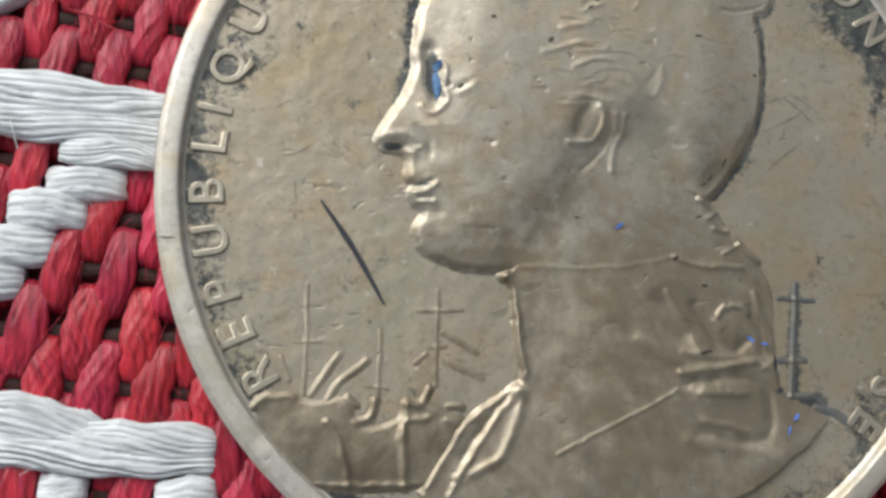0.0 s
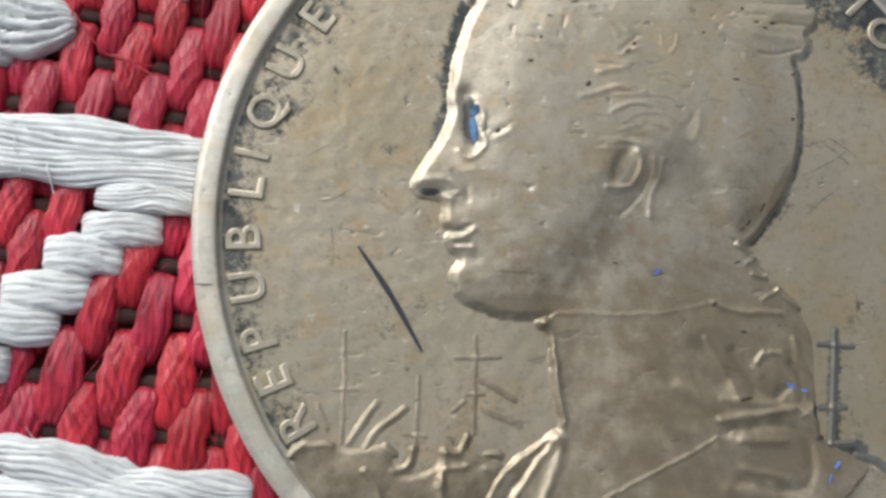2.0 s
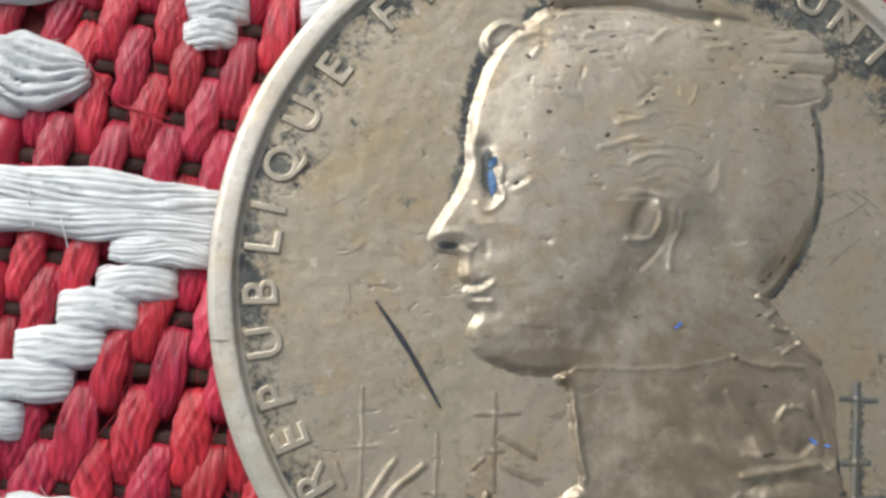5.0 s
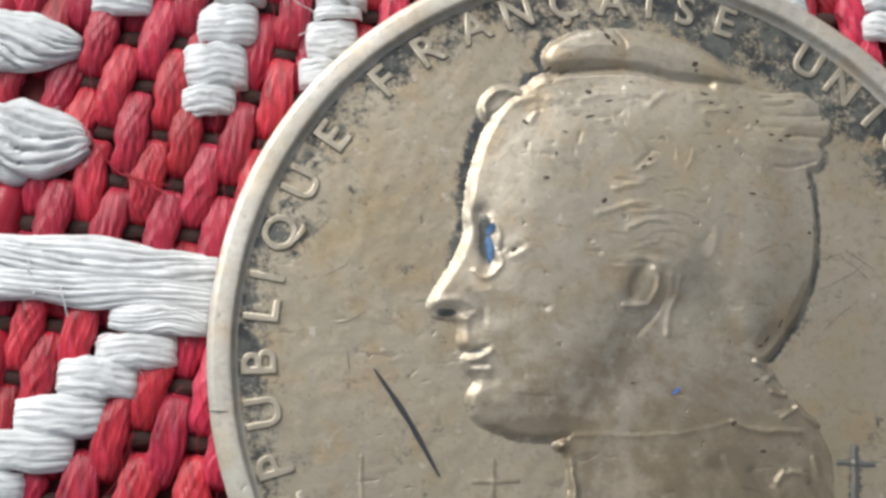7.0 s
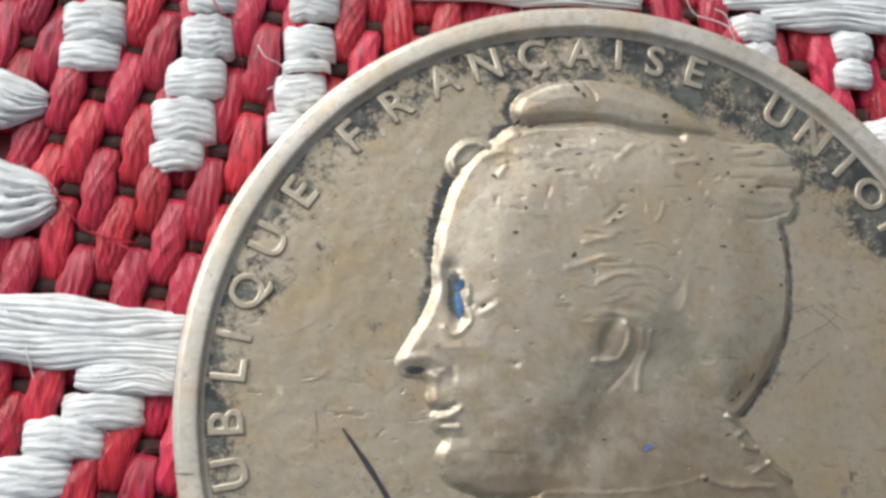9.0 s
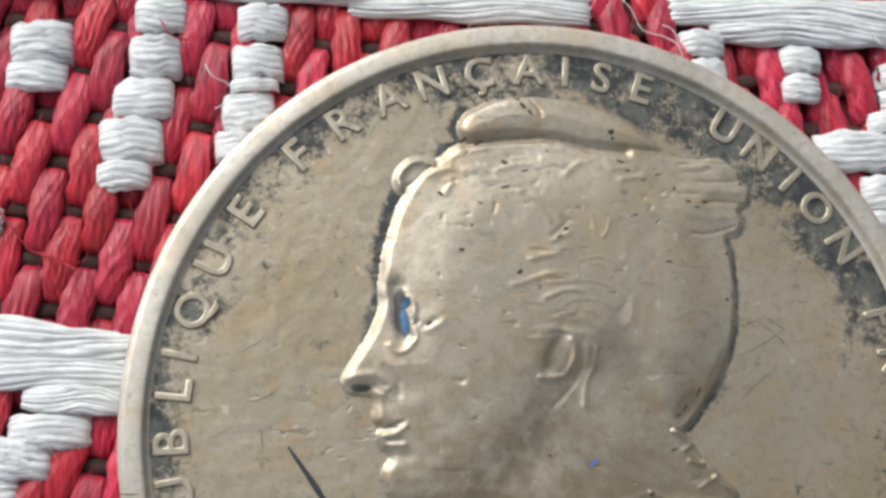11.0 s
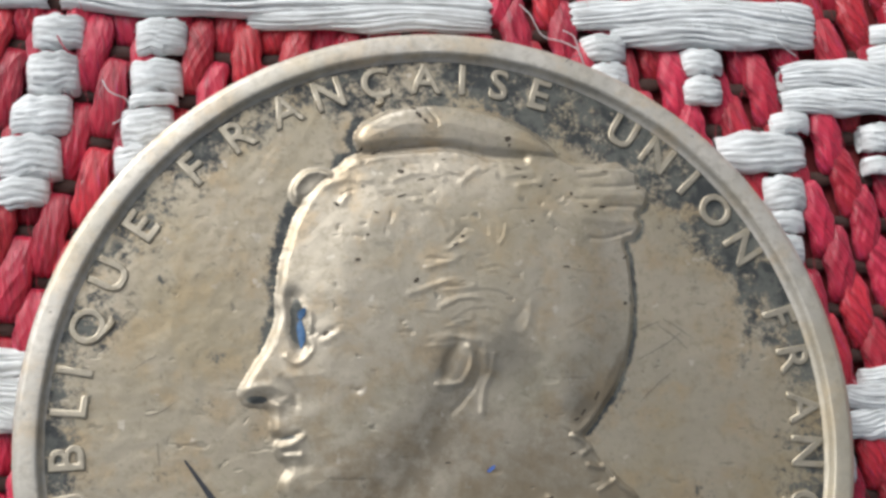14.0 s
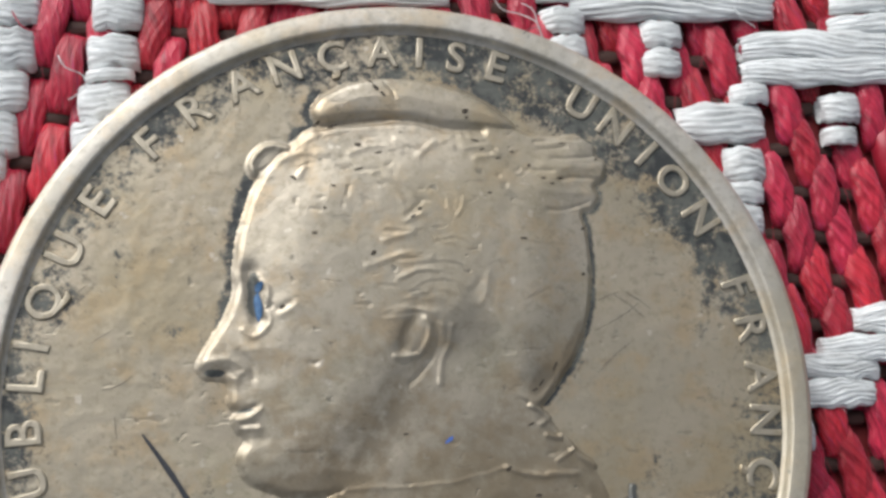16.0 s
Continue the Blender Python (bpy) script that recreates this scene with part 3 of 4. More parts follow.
PALE_FIBRES = [[(-9.33, 11.14), (-9.13, 10.74), (-8.69, 10.56), (-8.58, 10.21), (-8.82, 9.86), (-9.08, 9.78)], [(3.55, 13.37), (3.86, 12.95), (4.22, 12.33), (4.84, 12.08), (5.26, 11.75), (5.45, 11.31)], [(4.88, 12.46), (5.21, 12.17), (5.37, 11.6)], [(-16.52, 3.18), (-16.57, 2.86), (-16.46, 2.62), (-16.41, 2.15)], [(-15.71, 2.38), (-15.6, 1.98), (-15.5, 1.51)], [(11.97, 12.16), (12.11, 11.77), (12.64, 11.45)], [(12.2, 13.37), (12.32, 12.87), (12.76, 12.56)]]
RED_FIBRES = [[(-15.21, 6.98), (-14.81, 6.4), (-14.26, 5.66), (-13.56, 5.33), (-12.78, 4.91)], [(-15.12, 6.65), (-14.98, 7.32), (-14.8, 7.48)], [(-14.04, 5.56), (-13.5, 5.35), (-12.88, 5.24)], [(-10.63, 12.61), (-10.31, 12.06), (-9.82, 11.96)]]
RIM_NICKS = [[(4.45, 10.82), (4.66, 10.98), (4.95, 11.05)], [(-11.72, -1.27), (-11.4, -1.3), (-11.15, -1.31)]]
HAIRLINES = [[(5.75, 1.71), (6.66, 2.13), (7.13, 2.44)], [(6.37, 2.73), (6.93, 2.27), (7.25, 1.93)], [(6.74, 1.29), (6.18, 0.93), (5.62, 0.46)], [(-8.54, 2.3), (-8.15, 2.52), (-7.91, 2.65)], [(-7.96, 0.27), (-7.92, -0.35)], [(-8.31, 1.0), (-7.86, 1.08), (-7.44, 1.33)], [(5.76, 2.54), (6.21, 2.69), (6.57, 2.79)], [(6.58, 2.87), (7.05, 2.55), (7.45, 2.21)], [(-8.85, 3.74), (-8.57, 3.92)]]
NAPE = [(0.1, 0.07, [(3.51, -0.32), (3.87, -0.55), (4.29, -0.98), (4.54, -1.47), (4.76, -1.79), (5.18, -2.15)]), (0.03, 0.06, [(3.85, -0.84), (4.08, -0.65)]), (0.03, 0.06, [(4.26, -1.27), (4.62, -1.05)]), (0.04, 0.05, [(4.13, -1.94), (4.66, -1.63)]), (0.05, 0.05, [(3.9, -1.17), (4.3, -1.33)]), (-0.05, 0.08, [(4.0, -0.46), (4.62, -1.05), (5.1, -1.76)])]
CURL = [(0.13, 0.1, [(-3.85, 6.91), (-3.9, 7.2), (-3.6, 7.6), (-3.19, 7.69), (-2.9, 7.61)])]
TARNISH_SHADES = [([(5.88, -6.04), (5.96, -5.18), (6.05, -4.22), (6.16, -3.22)], 0.11), ([(5.46, -6.31), (6.15, -6.11), (6.68, -6.19)], 0.12), ([(-4.88, 2.6), (-4.7, 3.23), (-4.63, 4.03), (-4.48, 5.0), (-4.16, 5.98), (-3.92, 6.61)], 0.17), ([(-2.51, 7.92), (-1.96, 8.25), (-2.09, 8.72), (-1.9, 9.12)], 0.16), ([(5.73, 5.22), (5.83, 4.59), (5.81, 3.58), (5.64, 2.41), (5.29, 1.44), (4.77, 0.66), (3.95, -0.29)], 0.07), ([(6.55, 6.74), (6.53, 6.26), (6.23, 6.05), (6.32, 5.7), (6.06, 5.32)], 0.08)]


rings = np.linspace(0.0, 11.0, 170)
v, f = turned([(r, FIELD) for r in rings], 480)
v = np.array([(x + 0.08, y + 0.05, z - 0.012 + 0.014 * noise.noise((x * 0.5, y * 0.5, 0)) + 0.008 * noise.noise((x * 2.2, y * 2.2, 5)) + 0.003 * min(0.0, noise.noise((x * 5, y * 5, 9)) + 0.1)) for x, y, z in v])
field = mesh_of("field", v, f, FIELD_METAL)
# old tarnish beside brow, cap and mast, and painted shade behind the head
tarnish_shade = np.zeros(len(v))
for points, width in TARNISH_SHADES:
    gap = line_distance(v[:, 0], v[:, 1], smooth_line(points, 5))
    tarnish_shade = np.maximum(tarnish_shade, 1.0 * np.exp(-((gap / (2.4 * width)) ** 2)))
field.attributes.new("tarnish_shade", "FLOAT", "POINT").data.foreach_set("value", tarnish_shade)
child("field", field, coin, "olive-brown worn field with dark tarnish along the legend")


def worn(x, y, seed, amount, scale):
    """Unevenness left by wear: a few crossed waves of random heading."""
    rng, h = random.Random(seed), np.zeros(x.shape)
    for _ in range(14):
        a, s = rng.uniform(0, math.pi), scale * rng.uniform(0.6, 1.8)
        h += np.sin((x * math.cos(a) + y * math.sin(a)) * s + rng.uniform(0, 6))
    return amount * h / 4


def nicks(x, y, seed, count, box):
    """Small knocks and hairlines struck into the metal."""
    rng, h = random.Random(seed), np.zeros(x.shape)
    for _ in range(count):
        cx, cy, a = rng.uniform(box[0], box[2]), rng.uniform(box[1], box[3]), rng.uniform(-0.5, 0.6) + (math.pi / 2 if rng.random() < 0.25 else 0)
        half = rng.uniform(0.02, 0.14)
        ends = [(cx - half * math.cos(a), cy - half * math.sin(a)), (cx, cy + rng.uniform(-0.04, 0.04)), (cx + half * math.cos(a), cy + half * math.sin(a))]
        h += strokes(x, y, [(rng.choice((-0.022, -0.016, -0.012)), rng.uniform(0.03, 0.055), ends)])
    return h


DOME = 0.27


def bust_height(x, y):
    # outlines waver a little with wear
    much = 1 + 1.2 * step01(-y / 2.5)
    x, y = x + much * (worn(x, y, 8, 0.010, 4) + worn(x, y, 9, 0.007, 13)), y + much * (worn(x, y, 10, 0.010, 4) + worn(x, y, 11, 0.007, 13))
    head, torso, cap, bun = (inside_depth(x, y, smooth_line(o, 6, True)) for o in (HEAD, TORSO, CAP, BUN))
    foot = 0.22 + 0.7 * step01((x - 3.0) / 2.0)
    h = np.where(torso > 0, round01(torso / foot) * 0.11 + 0.09 * step01(torso / 3.0), 0)
    # the head is domed, steep along the profile, and melts into the neck behind the ear
    dome = np.clip(1 - ((x - 1.3) / 8.5) ** 2 - ((y - 2.6) / 6.4) ** 2, 0, 1)
    edge = 0.17 + 0.11 * step01((1.5 - x) / 3.0)
    crisp = 0.14 * round01(head / edge) + 0.03 * (1 - np.exp(-np.clip(head, 0, 9) / 0.9)) + DOME * dome * step01(0.1 + head / 2.2)
    melt = h + (crisp - h) * step01(head / (1.3 + 1.5 * step01((x - 0.7) / 1.6)))
    share = step01((torso - 0.1) / 0.6) * step01((4.6 - x) / 1.6)
    h = np.where(head > 0, crisp * (1 - share) + melt * share, h)
    # the hair ends in a worn hollow over the nape
    h = h - 0.07 * np.exp(-(((x - 3.75) / 0.55) ** 2 + ((y - 0.25) / 0.5) ** 2)) * (head > 0) * step01(head / 0.3)
    h = np.maximum(h, np.where(cap > 0, 0.17 * round01(cap / 0.26) + 0.16 * np.sqrt(np.clip(cap / 0.9, 0, 1)), 0))
    h = np.maximum(h, np.where(bun > 0, 0.07 * step01(bun / 0.18), 0))
    h = h + strokes(x, y, CURL) + strokes(x, y, NAPE) * (np.maximum(torso, head) > -0.12)
    within = step01(np.maximum.reduce([head, torso, cap]) / 0.12)
    marks = strokes(x, y, EYE[:1]) + strokes(x, y, EYE[1:] + NOSE_AND_MOUTH, 0.4) + strokes(x, y, EAR, 0.5) + strokes(x, y, TEMPLE, 0.34) + strokes(x, y, WINGS, 0.7)
    for tuft in (TUFT_BROW, TUFT_EAR, TUFT_CROWN):
        marks += strokes(x, y, tuft, 0.24) - strokes(x + 0.04, y + 0.07, tuft, 0.24)
    marks += strokes(x, y, CURLS) + strokes(x, y, NECK[:1], 0.45) + strokes(x, y, NECK[1:], 0.75) + strokes(x, y, COLLAR + SLEEVE, 0.7) + worn(x, y, 7, 0.006, 5) * step01(-y / 2.0)
    marks += nicks(x, y, 3, 40, (-5.5, -8.5, 7.0, 9.5)) + nicks(x, y, 4, 26, (-3.5, 5.5, 5.5, 8.4))
    marks += worn(x, y, 5, 0.007, 1.8) + worn(x, y, 6, 0.0014, 7)
    h = np.where(within > 0, np.maximum(h + within * marks, 0.02), h)
    return np.where(np.hypot(x, y) < 9.6, h, 0)


def spots(x, y, rows):
    """Soft oval spots: centre, half axes, turn in degrees, strength."""
    h = np.zeros(x.shape)
    for cx, cy, long, wide, turn, much in rows:
        c, n = math.cos(radians(turn)), math.sin(radians(turn))
        u, w = (x - cx) * c + (y - cy) * n, (y - cy) * c - (x - cx) * n
        h = np.maximum(h, much * np.exp(-((u / long) ** 2 + (w / wide) ** 2) ** 1.5))
    return h


# black tarnish and painted shade in the hollows
BLACK = [(-4.08, 3.35, 0.72, 0.2, 87, 1.3), (-5.22, 1.24, 0.34, 0.12, -3, 1.1), (-4.5, 0.14, 0.28, 0.06, 5, 1.0), (-4.78, 0.85, 0.3, 0.07, 80, 0.7), (5.44, -5.18, 0.4, 0.1, 95, 1.2), (5.5, -5.82, 0.25, 0.1, 20, 1.1)]
# brown patina on the sleeve, and shade painted at chin, jaw, ear, nape, cap
PATINA_SHADE = [(-2.8, -2.0, 1.3, 0.28, 3, 1.1), (3.85, 0.2, 0.6, 0.28, 55, 1.0), (4.9, 1.3, 0.9, 0.14, 62, 0.7), (0.14, 1.98, 0.45, 0.2, 62, 1.0), (-0.6, -0.6, 1.6, 0.35, 45, 0.5), (4.3, -6.3, 0.9, 0.7, 0, 0.5), (3.0, -3.6, 0.8, 0.3, -60, 0.6), (-1.0, 8.3, 1.2, 0.08, 5, 0.8)]
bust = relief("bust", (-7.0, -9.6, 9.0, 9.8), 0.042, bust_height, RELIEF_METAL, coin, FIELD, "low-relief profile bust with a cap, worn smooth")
place = np.empty(len(bust.data.vertices) * 3)
bust.data.vertices.foreach_get("co", place)
place = place.reshape(-1, 3) / MM
for key, rows in (("tarnish_shade", BLACK), ("patina_shade", PATINA_SHADE)):
    bust.data.attributes.new(key, "FLOAT", "POINT").data.foreach_set("value", spots(place[:, 0], place[:, 1], rows))


def harbour_height(x, y):
    land = inside_depth(x, y, smooth_line(HILL, 4, True))
    h = np.where(land > 0, 0.05 * step01(land / 0.2) + 0.03 * step01(land / 0.8), 0)
    wet = x + worn(x, y, 12, 0.02, 9), y + worn(x, y, 13, 0.02, 9)
    return h + strokes(*wet, HULLS + CRANES, 0.6) + worn(x, y, 14, 0.004, 6) * (land > 0)


relief("harbour", (-10.0, -9.2, -2.0, -4.5), 0.05, harbour_height, HARBOUR_METAL, coin, FIELD, "low-relief ships' hulls and quay, darkly tarnished")
for rows in MASTS:
    relief("mast", (-9.2, -6.8, -1.8, -2.3), 0.04, lambda x, y: strokes(x + worn(x, y, 15, 0.012, 6), y, rows, 0.32), RELIEF_METAL, coin, FIELD, "thin struck mast with its yard")
relief("rigging", (-9.2, -6.8, -1.8, -2.6), 0.045, lambda x, y: strokes(x + worn(x, y, 16, 0.015, 6), y, STAYS, 0.45), RELIEF_METAL, coin, FIELD, "struck stays and sails")
relief("mast", (5.0, -7.5, 9.0, -2.0), 0.04, lambda x, y: strokes(x + worn(x, y, 17, 0.012, 6), y, RIG, 0.45), MAST_METAL, coin, FIELD, "thin blue-grey tarnished mast beside the bust")


def scratch(points, width, z=FIELD + 0.012, label="dark scratch in the field"):
    line = smooth_line(points, 8)
    v, f = [], []
    for n, (x, y) in enumerate(line):
        run = line[min(n + 1, len(line) - 1)] - line[max(n - 1, 0)]
        sx, sy = -run[1] / np.hypot(*run), run[0] / np.hypot(*run)
        half = width * (0.3 + 0.7 * math.sin(math.pi * (n + 0.6) / (len(line) + 0.2))) * (1 + 0.3 * noise.noise((x * 4, y * 4, 1)))
        v += [(x + s * half * sx, y + s * half * sy, z + 0.004 * (1 - abs(s))) for s in (1, 0, -1)]
    child("scratch", mesh_of("scratch", v, grid_faces(len(line), 3), GROOVE), coin, label)


scratch(SCRATCH, 0.075)
for points in HAIRLINES:
    scratch(points, 0.007)
for points in RIM_NICKS:
    scratch(points, 0.014, TOP + 0.006, "thin dark nick across the rim")


def stain(cx, cy, long, wide, turn, name, label, material, seed, lift=0.014):
    """A thin uneven patch, pit or painted glint, lying on the relief's own surface."""
    v, rings, steps = [], 9, 28
    for r in range(rings):
        for s in range(steps):
            a = 2 * math.pi * s / steps
            k = r / (rings - 1) * (1 + 0.3 * noise.noise((math.cos(a) * 1.5, math.sin(a) * 1.5, seed)))
            px, py = k * long * math.cos(a), k * wide * math.sin(a)
            v.append((cx + px * math.cos(turn) - py * math.sin(turn), cy + px * math.sin(turn) + py * math.cos(turn)))
    v = np.array(v)
    z = FIELD + bust_height(v[:, 0], v[:, 1]) + lift
    child(name, mesh_of(name, np.column_stack([v, z]), grid_faces(rings, steps, True), material), coin, label)


for n, (cx, cy, long, wide, turn) in enumerate(PITS_CAP + PITS_HAIR + PITS_NAPE):
    stain(cx, cy, long, wide, radians(turn), "pit", "small dark pit", PATINA, 60 + n * 1.7, 0.004)
# blue reflections painted on as small patches
for n, (cx, cy, long, wide, turn) in enumerate(GLINTS):
    stain(cx, cy, long, wide, radians(turn), "blue_glint", "tiny painted blue glint", BLUE, 30 + n * 2.1, 0.034)
# the eye's bluish reflection, painted as darker blue patches
for n, (cx, cy, long, wide, turn) in enumerate(EYE_GLINTS):
    stain(cx, cy, long, wide, radians(turn), "blue_glint", "dark blue reflection painted in the eye", STEEL_BLUE, 50 + n * 2.1, 0.036)

# the legend, letter by letter round the edge
LEGEND = "REPUBLIQUE", "FRANÇAISE", "UNION", "FRANÇAISE"
ANGLES = [
    (-150.7, -157.9, -164.5, -172.5, -179.9, 172.4, 167.0, 160.0, 151.5, 142.6),
    (130.3, 121.6, 112.9, 105.3, 97.4, 89.2, 83.0, 76.9, 70.1),
    (54.9, 48.0, 41.2, 35.0, 27.5),
    (14.9, 8.0, 0.0, -7.0, -15.4, -23.4, -29.0, -34.4, -40.8),
]
TALL = 1.3
glyphs = {}


def glyph(sign):
    if sign not in glyphs:
        curve = bpy.data.curves.new("letter", "FONT")
        curve.body, curve.align_x, curve.size = sign, "CENTER", TALL
        curve.extrude, curve.bevel_depth, curve.bevel_resolution, curve.resolution_u = 0.004, 0.045, 3, 4
        curve.offset = -0.008
        tmp = bpy.data.objects.new("letter", curve)
        scene.collection.objects.link(tmp)
        bpy.context.view_layer.update()
        me = bpy.data.meshes.new_from_object(tmp.evaluated_get(bpy.context.evaluated_depsgraph_get()))
        bpy.data.objects.remove(tmp)
        for vert in me.vertices:
            p = vert.co * 2.5
            vert.co += Vector((noise.noise(p), noise.noise(p + Vector((7, 3, 1))), 0.8 * noise.noise(p + Vector((2, 9, 4))))) * 0.022
        me.transform(Matrix.Diagonal((MM, MM, MM, 1)))
        me.materials.clear()
        me.materials.append(LETTER_METAL)
        glyphs[sign] = me
    return glyphs[sign]


for word, angles in zip(LEGEND, ANGLES):
    for sign, angle in zip(word, angles):
        a = radians(angle)
        foot = 10.46 + 0.12 * math.cos(a) + 0.05 * math.sin(a) - 0.35 * TALL
        child("letter", glyph(sign), coin, "", pose(foot * math.cos(a) * MM, foot * math.sin(a) * MM, (FIELD + 0.01) * MM, 0, 0, angle - 90))

# ---- the woven cloth ----
cloth = tagged(new("woven_cloth"), "red and white hand-woven cloth with thick glossy yarns", "cloth")


def bundle(name, length, width, material, strands=5, seed=0, taper=0.55, point=0.0, high=0.40, dive=0.45, along=16, round_=30,
           wave=0.05, twist=0.25, groove=0.16, ragged=0.06, slit=0.0, slant=0.0, blunt=1.0):
    """One float of yarn lying along x: a flattened arched body with strands twisted over it, its ends diving into the weave."""
    verts, uv = [], []
    for i in range(along + 1):
        u = i / along
        arch = math.sin(math.pi * u)
        slim = (taper + (1 - taper) * arch ** (0.7 * blunt)) * (1 - point * max(0.0, u - 0.45) ** 2 * 2.6)
        drop = dive * (1 - arch ** (0.45 * blunt))
        for j in range(round_):
            # two thirds of the ring lie on the upper side
            a = 2 * math.pi * j / round_
            s, up = math.cos(a), math.sin(a)
            q = (s + twist * (u - 0.5) + wave * math.sin(5 * u + seed) + 0.5 * wave * noise.noise((u * 4, s * 2, seed * 1.7))) * strands / 2
            lane = math.floor(q)
            ridge = abs(math.sin(math.pi * q)) ** 0.55
            deep = groove * (0.45 + 0.9 * abs(noise.noise((u * 2.5 + seed, lane * 3.1, 0.5)))) * (1.0 if up > 0 else 0.3)
            deep += slit * max(0.0, noise.noise((u * 5 + seed * 2.1, lane * 4.3, 7.5)) - 0.12) if up > 0 else 0.0
            swell = 1 + 0.18 * noise.noise((u * 1.5, lane * 5.7, seed)) if up > 0 else 1
            edge = 1 + ragged * noise.noise((u * 5, 9 if s > 0 else 2, seed * 2.3))
            y = 0.5 * width * slim * s * edge * (1 - 0.4 * deep * (1 - ridge))
            z = width * high * (max(up, 0) ** (0.4 + 0.4 * blunt) * (1 - deep * (1 - ridge)) * swell + min(up, 0) - 1) * (0.55 + 0.45 * slim)
            verts.append(((u - 0.5) * length * (1 + 0.03 * noise.noise((s * 3, seed, i * 0.1))), y, z - drop))
            uv.append((u * length * 0.9 + seed, (j if j <= round_ / 2 else round_ - j) / round_ * width * 1.3 + seed * 0.37 + slant * (u - 0.5) * width))
    return mesh_of(name, verts, [g[::-1] for g in grid_faces(along + 1, round_, True)], material, True, uv)


LATTICE_O, LATTICE_A, LATTICE_B = Vector((-13.59, 8.38)), Vector((1.508, -0.134)), Vector((0.431, -1.488))
LEAVES = [(-18.92, 9.75, -15.32, 9.52, 1.93), (-18.79, 6.67, -15.04, 6.6, 2.54)]
BANDS_WEST = [(-18.51, 3.46, -11.31, 2.76, 1.35), (-18.48, 2.67, -11.31, 2.0, 1.11), (-14.44, 1.59, -11.66, 1.26, 0.87), (-17.07, -5.4, -13.23, -6.42, 1.35), (-14.17, -6.47, -10.11, -6.7, 1.14), (-17.04, -6.49, -10.15, -7.17, 1.24)]
STEPS_WEST = [(-14.75, 0.6, -12.64, 0.55, 0.98), (-15.77, -0.1, -13.66, -0.16, 1.14), (-16.86, -1.08, -14.54, -1.15, 1.11), (-18.15, -2.01, -15.4, -2.11, 1.06), (-18.39, -3.04, -16.61, -3.1, 0.98), (-14.86, -8.13, -13.6, -8.18, 1.51), (-11.79, -8.2, -10.17, -8.27, 1.3)]
COLUMNS = [(-14.94, 11.96, -13.22, 11.97, 1.36), (-15.04, 10.91, -13.37, 10.92, 0.86), (-11.37, 12.83, -9.89, 12.85, 1.06), (-11.54, 11.55, -10.07, 11.56, 1.33), (-12.02, 10.23, -10.31, 10.23, 1.17), (-12.4, 8.93, -10.64, 8.93, 1.33), (-12.49, 7.85, -10.97, 7.84, 0.89), (-8.34, 12.63, -6.87, 12.65, 1.16), (-8.53, 11.36, -7.06, 11.37, 1.08), (-8.6, 10.57, -7.22, 10.58, 0.38), (-8.85, 9.76, -7.36, 9.76, 1.2), (-9.08, 8.72, -7.85, 8.71, 0.95)]
BANDS_NORTH = [(-18.4, 14.42, -10.95, 14.27, 1.35), (-10.55, 14.24, 2.69, 13.35, 1.51), (-5.02, 13.29, 2.66, 13.0, 1.05), (5.31, 13.16, 13.61, 12.87, 1.27), (6.55, 12.52, 13.52, 12.35, 1.24), (12.19, 10.84, 18.3, 10.69, 1.19), (12.05, 9.97, 18.15, 9.9, 1.08)]
BLOCKS_EAST = [(5.57, 11.99, 6.99, 11.96, 0.84), (5.71, 10.95, 6.97, 10.92, 1.03), (8.81, 11.41, 10.2, 11.38, 0.86), (8.72, 10.44, 10.06, 10.4, 0.94), (9.72, 8.37, 12.56, 8.27, 1.3), (11.56, 9.26, 12.87, 9.22, 0.67), (11.02, 6.92, 12.38, 6.87, 1.08), (10.8, 5.97, 12.19, 5.91, 0.7), (10.56, 5.09, 12.05, 5.02, 0.98), (14.69, 8.69, 15.96, 8.64, 0.95), (14.62, 7.7, 15.69, 7.66, 0.59), (15.57, 12.3, 18.86, 12.22, 0.67), (15.44, 11.55, 18.71, 11.46, 0.74)]
BANDS_EAST = [(12.34, 0.37, 15.1, 0.08, 0.87), (12.2, -0.49, 14.87, -0.64, 0.98), (13.3, 0.85, 16.63, 0.62, 0.9), (14.5, 1.69, 16.81, 1.53, 0.95), (12.05, -1.74, 12.62, -1.79, 0.98)]
LONG = LEAVES + BANDS_WEST + BANDS_NORTH + BANDS_EAST
SHORT = STEPS_WEST + COLUMNS + BLOCKS_EAST


def covered(x, y, margin, rows):
    """Whether a white float lies over this place."""
    for ax, ay, bx, by, w in rows:
        ux, uy = bx - ax, by - ay
        size = math.hypot(ux, uy)
        t = ((x - ax) * ux + (y - ay) * uy) / size
        off = abs((x - ax) * uy - (y - ay) * ux) / size
        if -margin < t < size + margin and off < w * 0.5 + margin:
            return True
    return False


def lie(x, y, z, turn):
    return pose(x * MM, y * MM, z * MM, 0, 0, turn)


sheet = bmesh.new()
bmesh.ops.create_grid(sheet, x_segments=60, y_segments=60, size=0.3)
for vert in sheet.verts:
    vert.co.z = -0.95 * MM
me = bpy.data.meshes.new("backing")
sheet.to_mesh(me)
me.materials.append(GROUND)
child("backing", me, cloth, "dark red-brown ground weave")

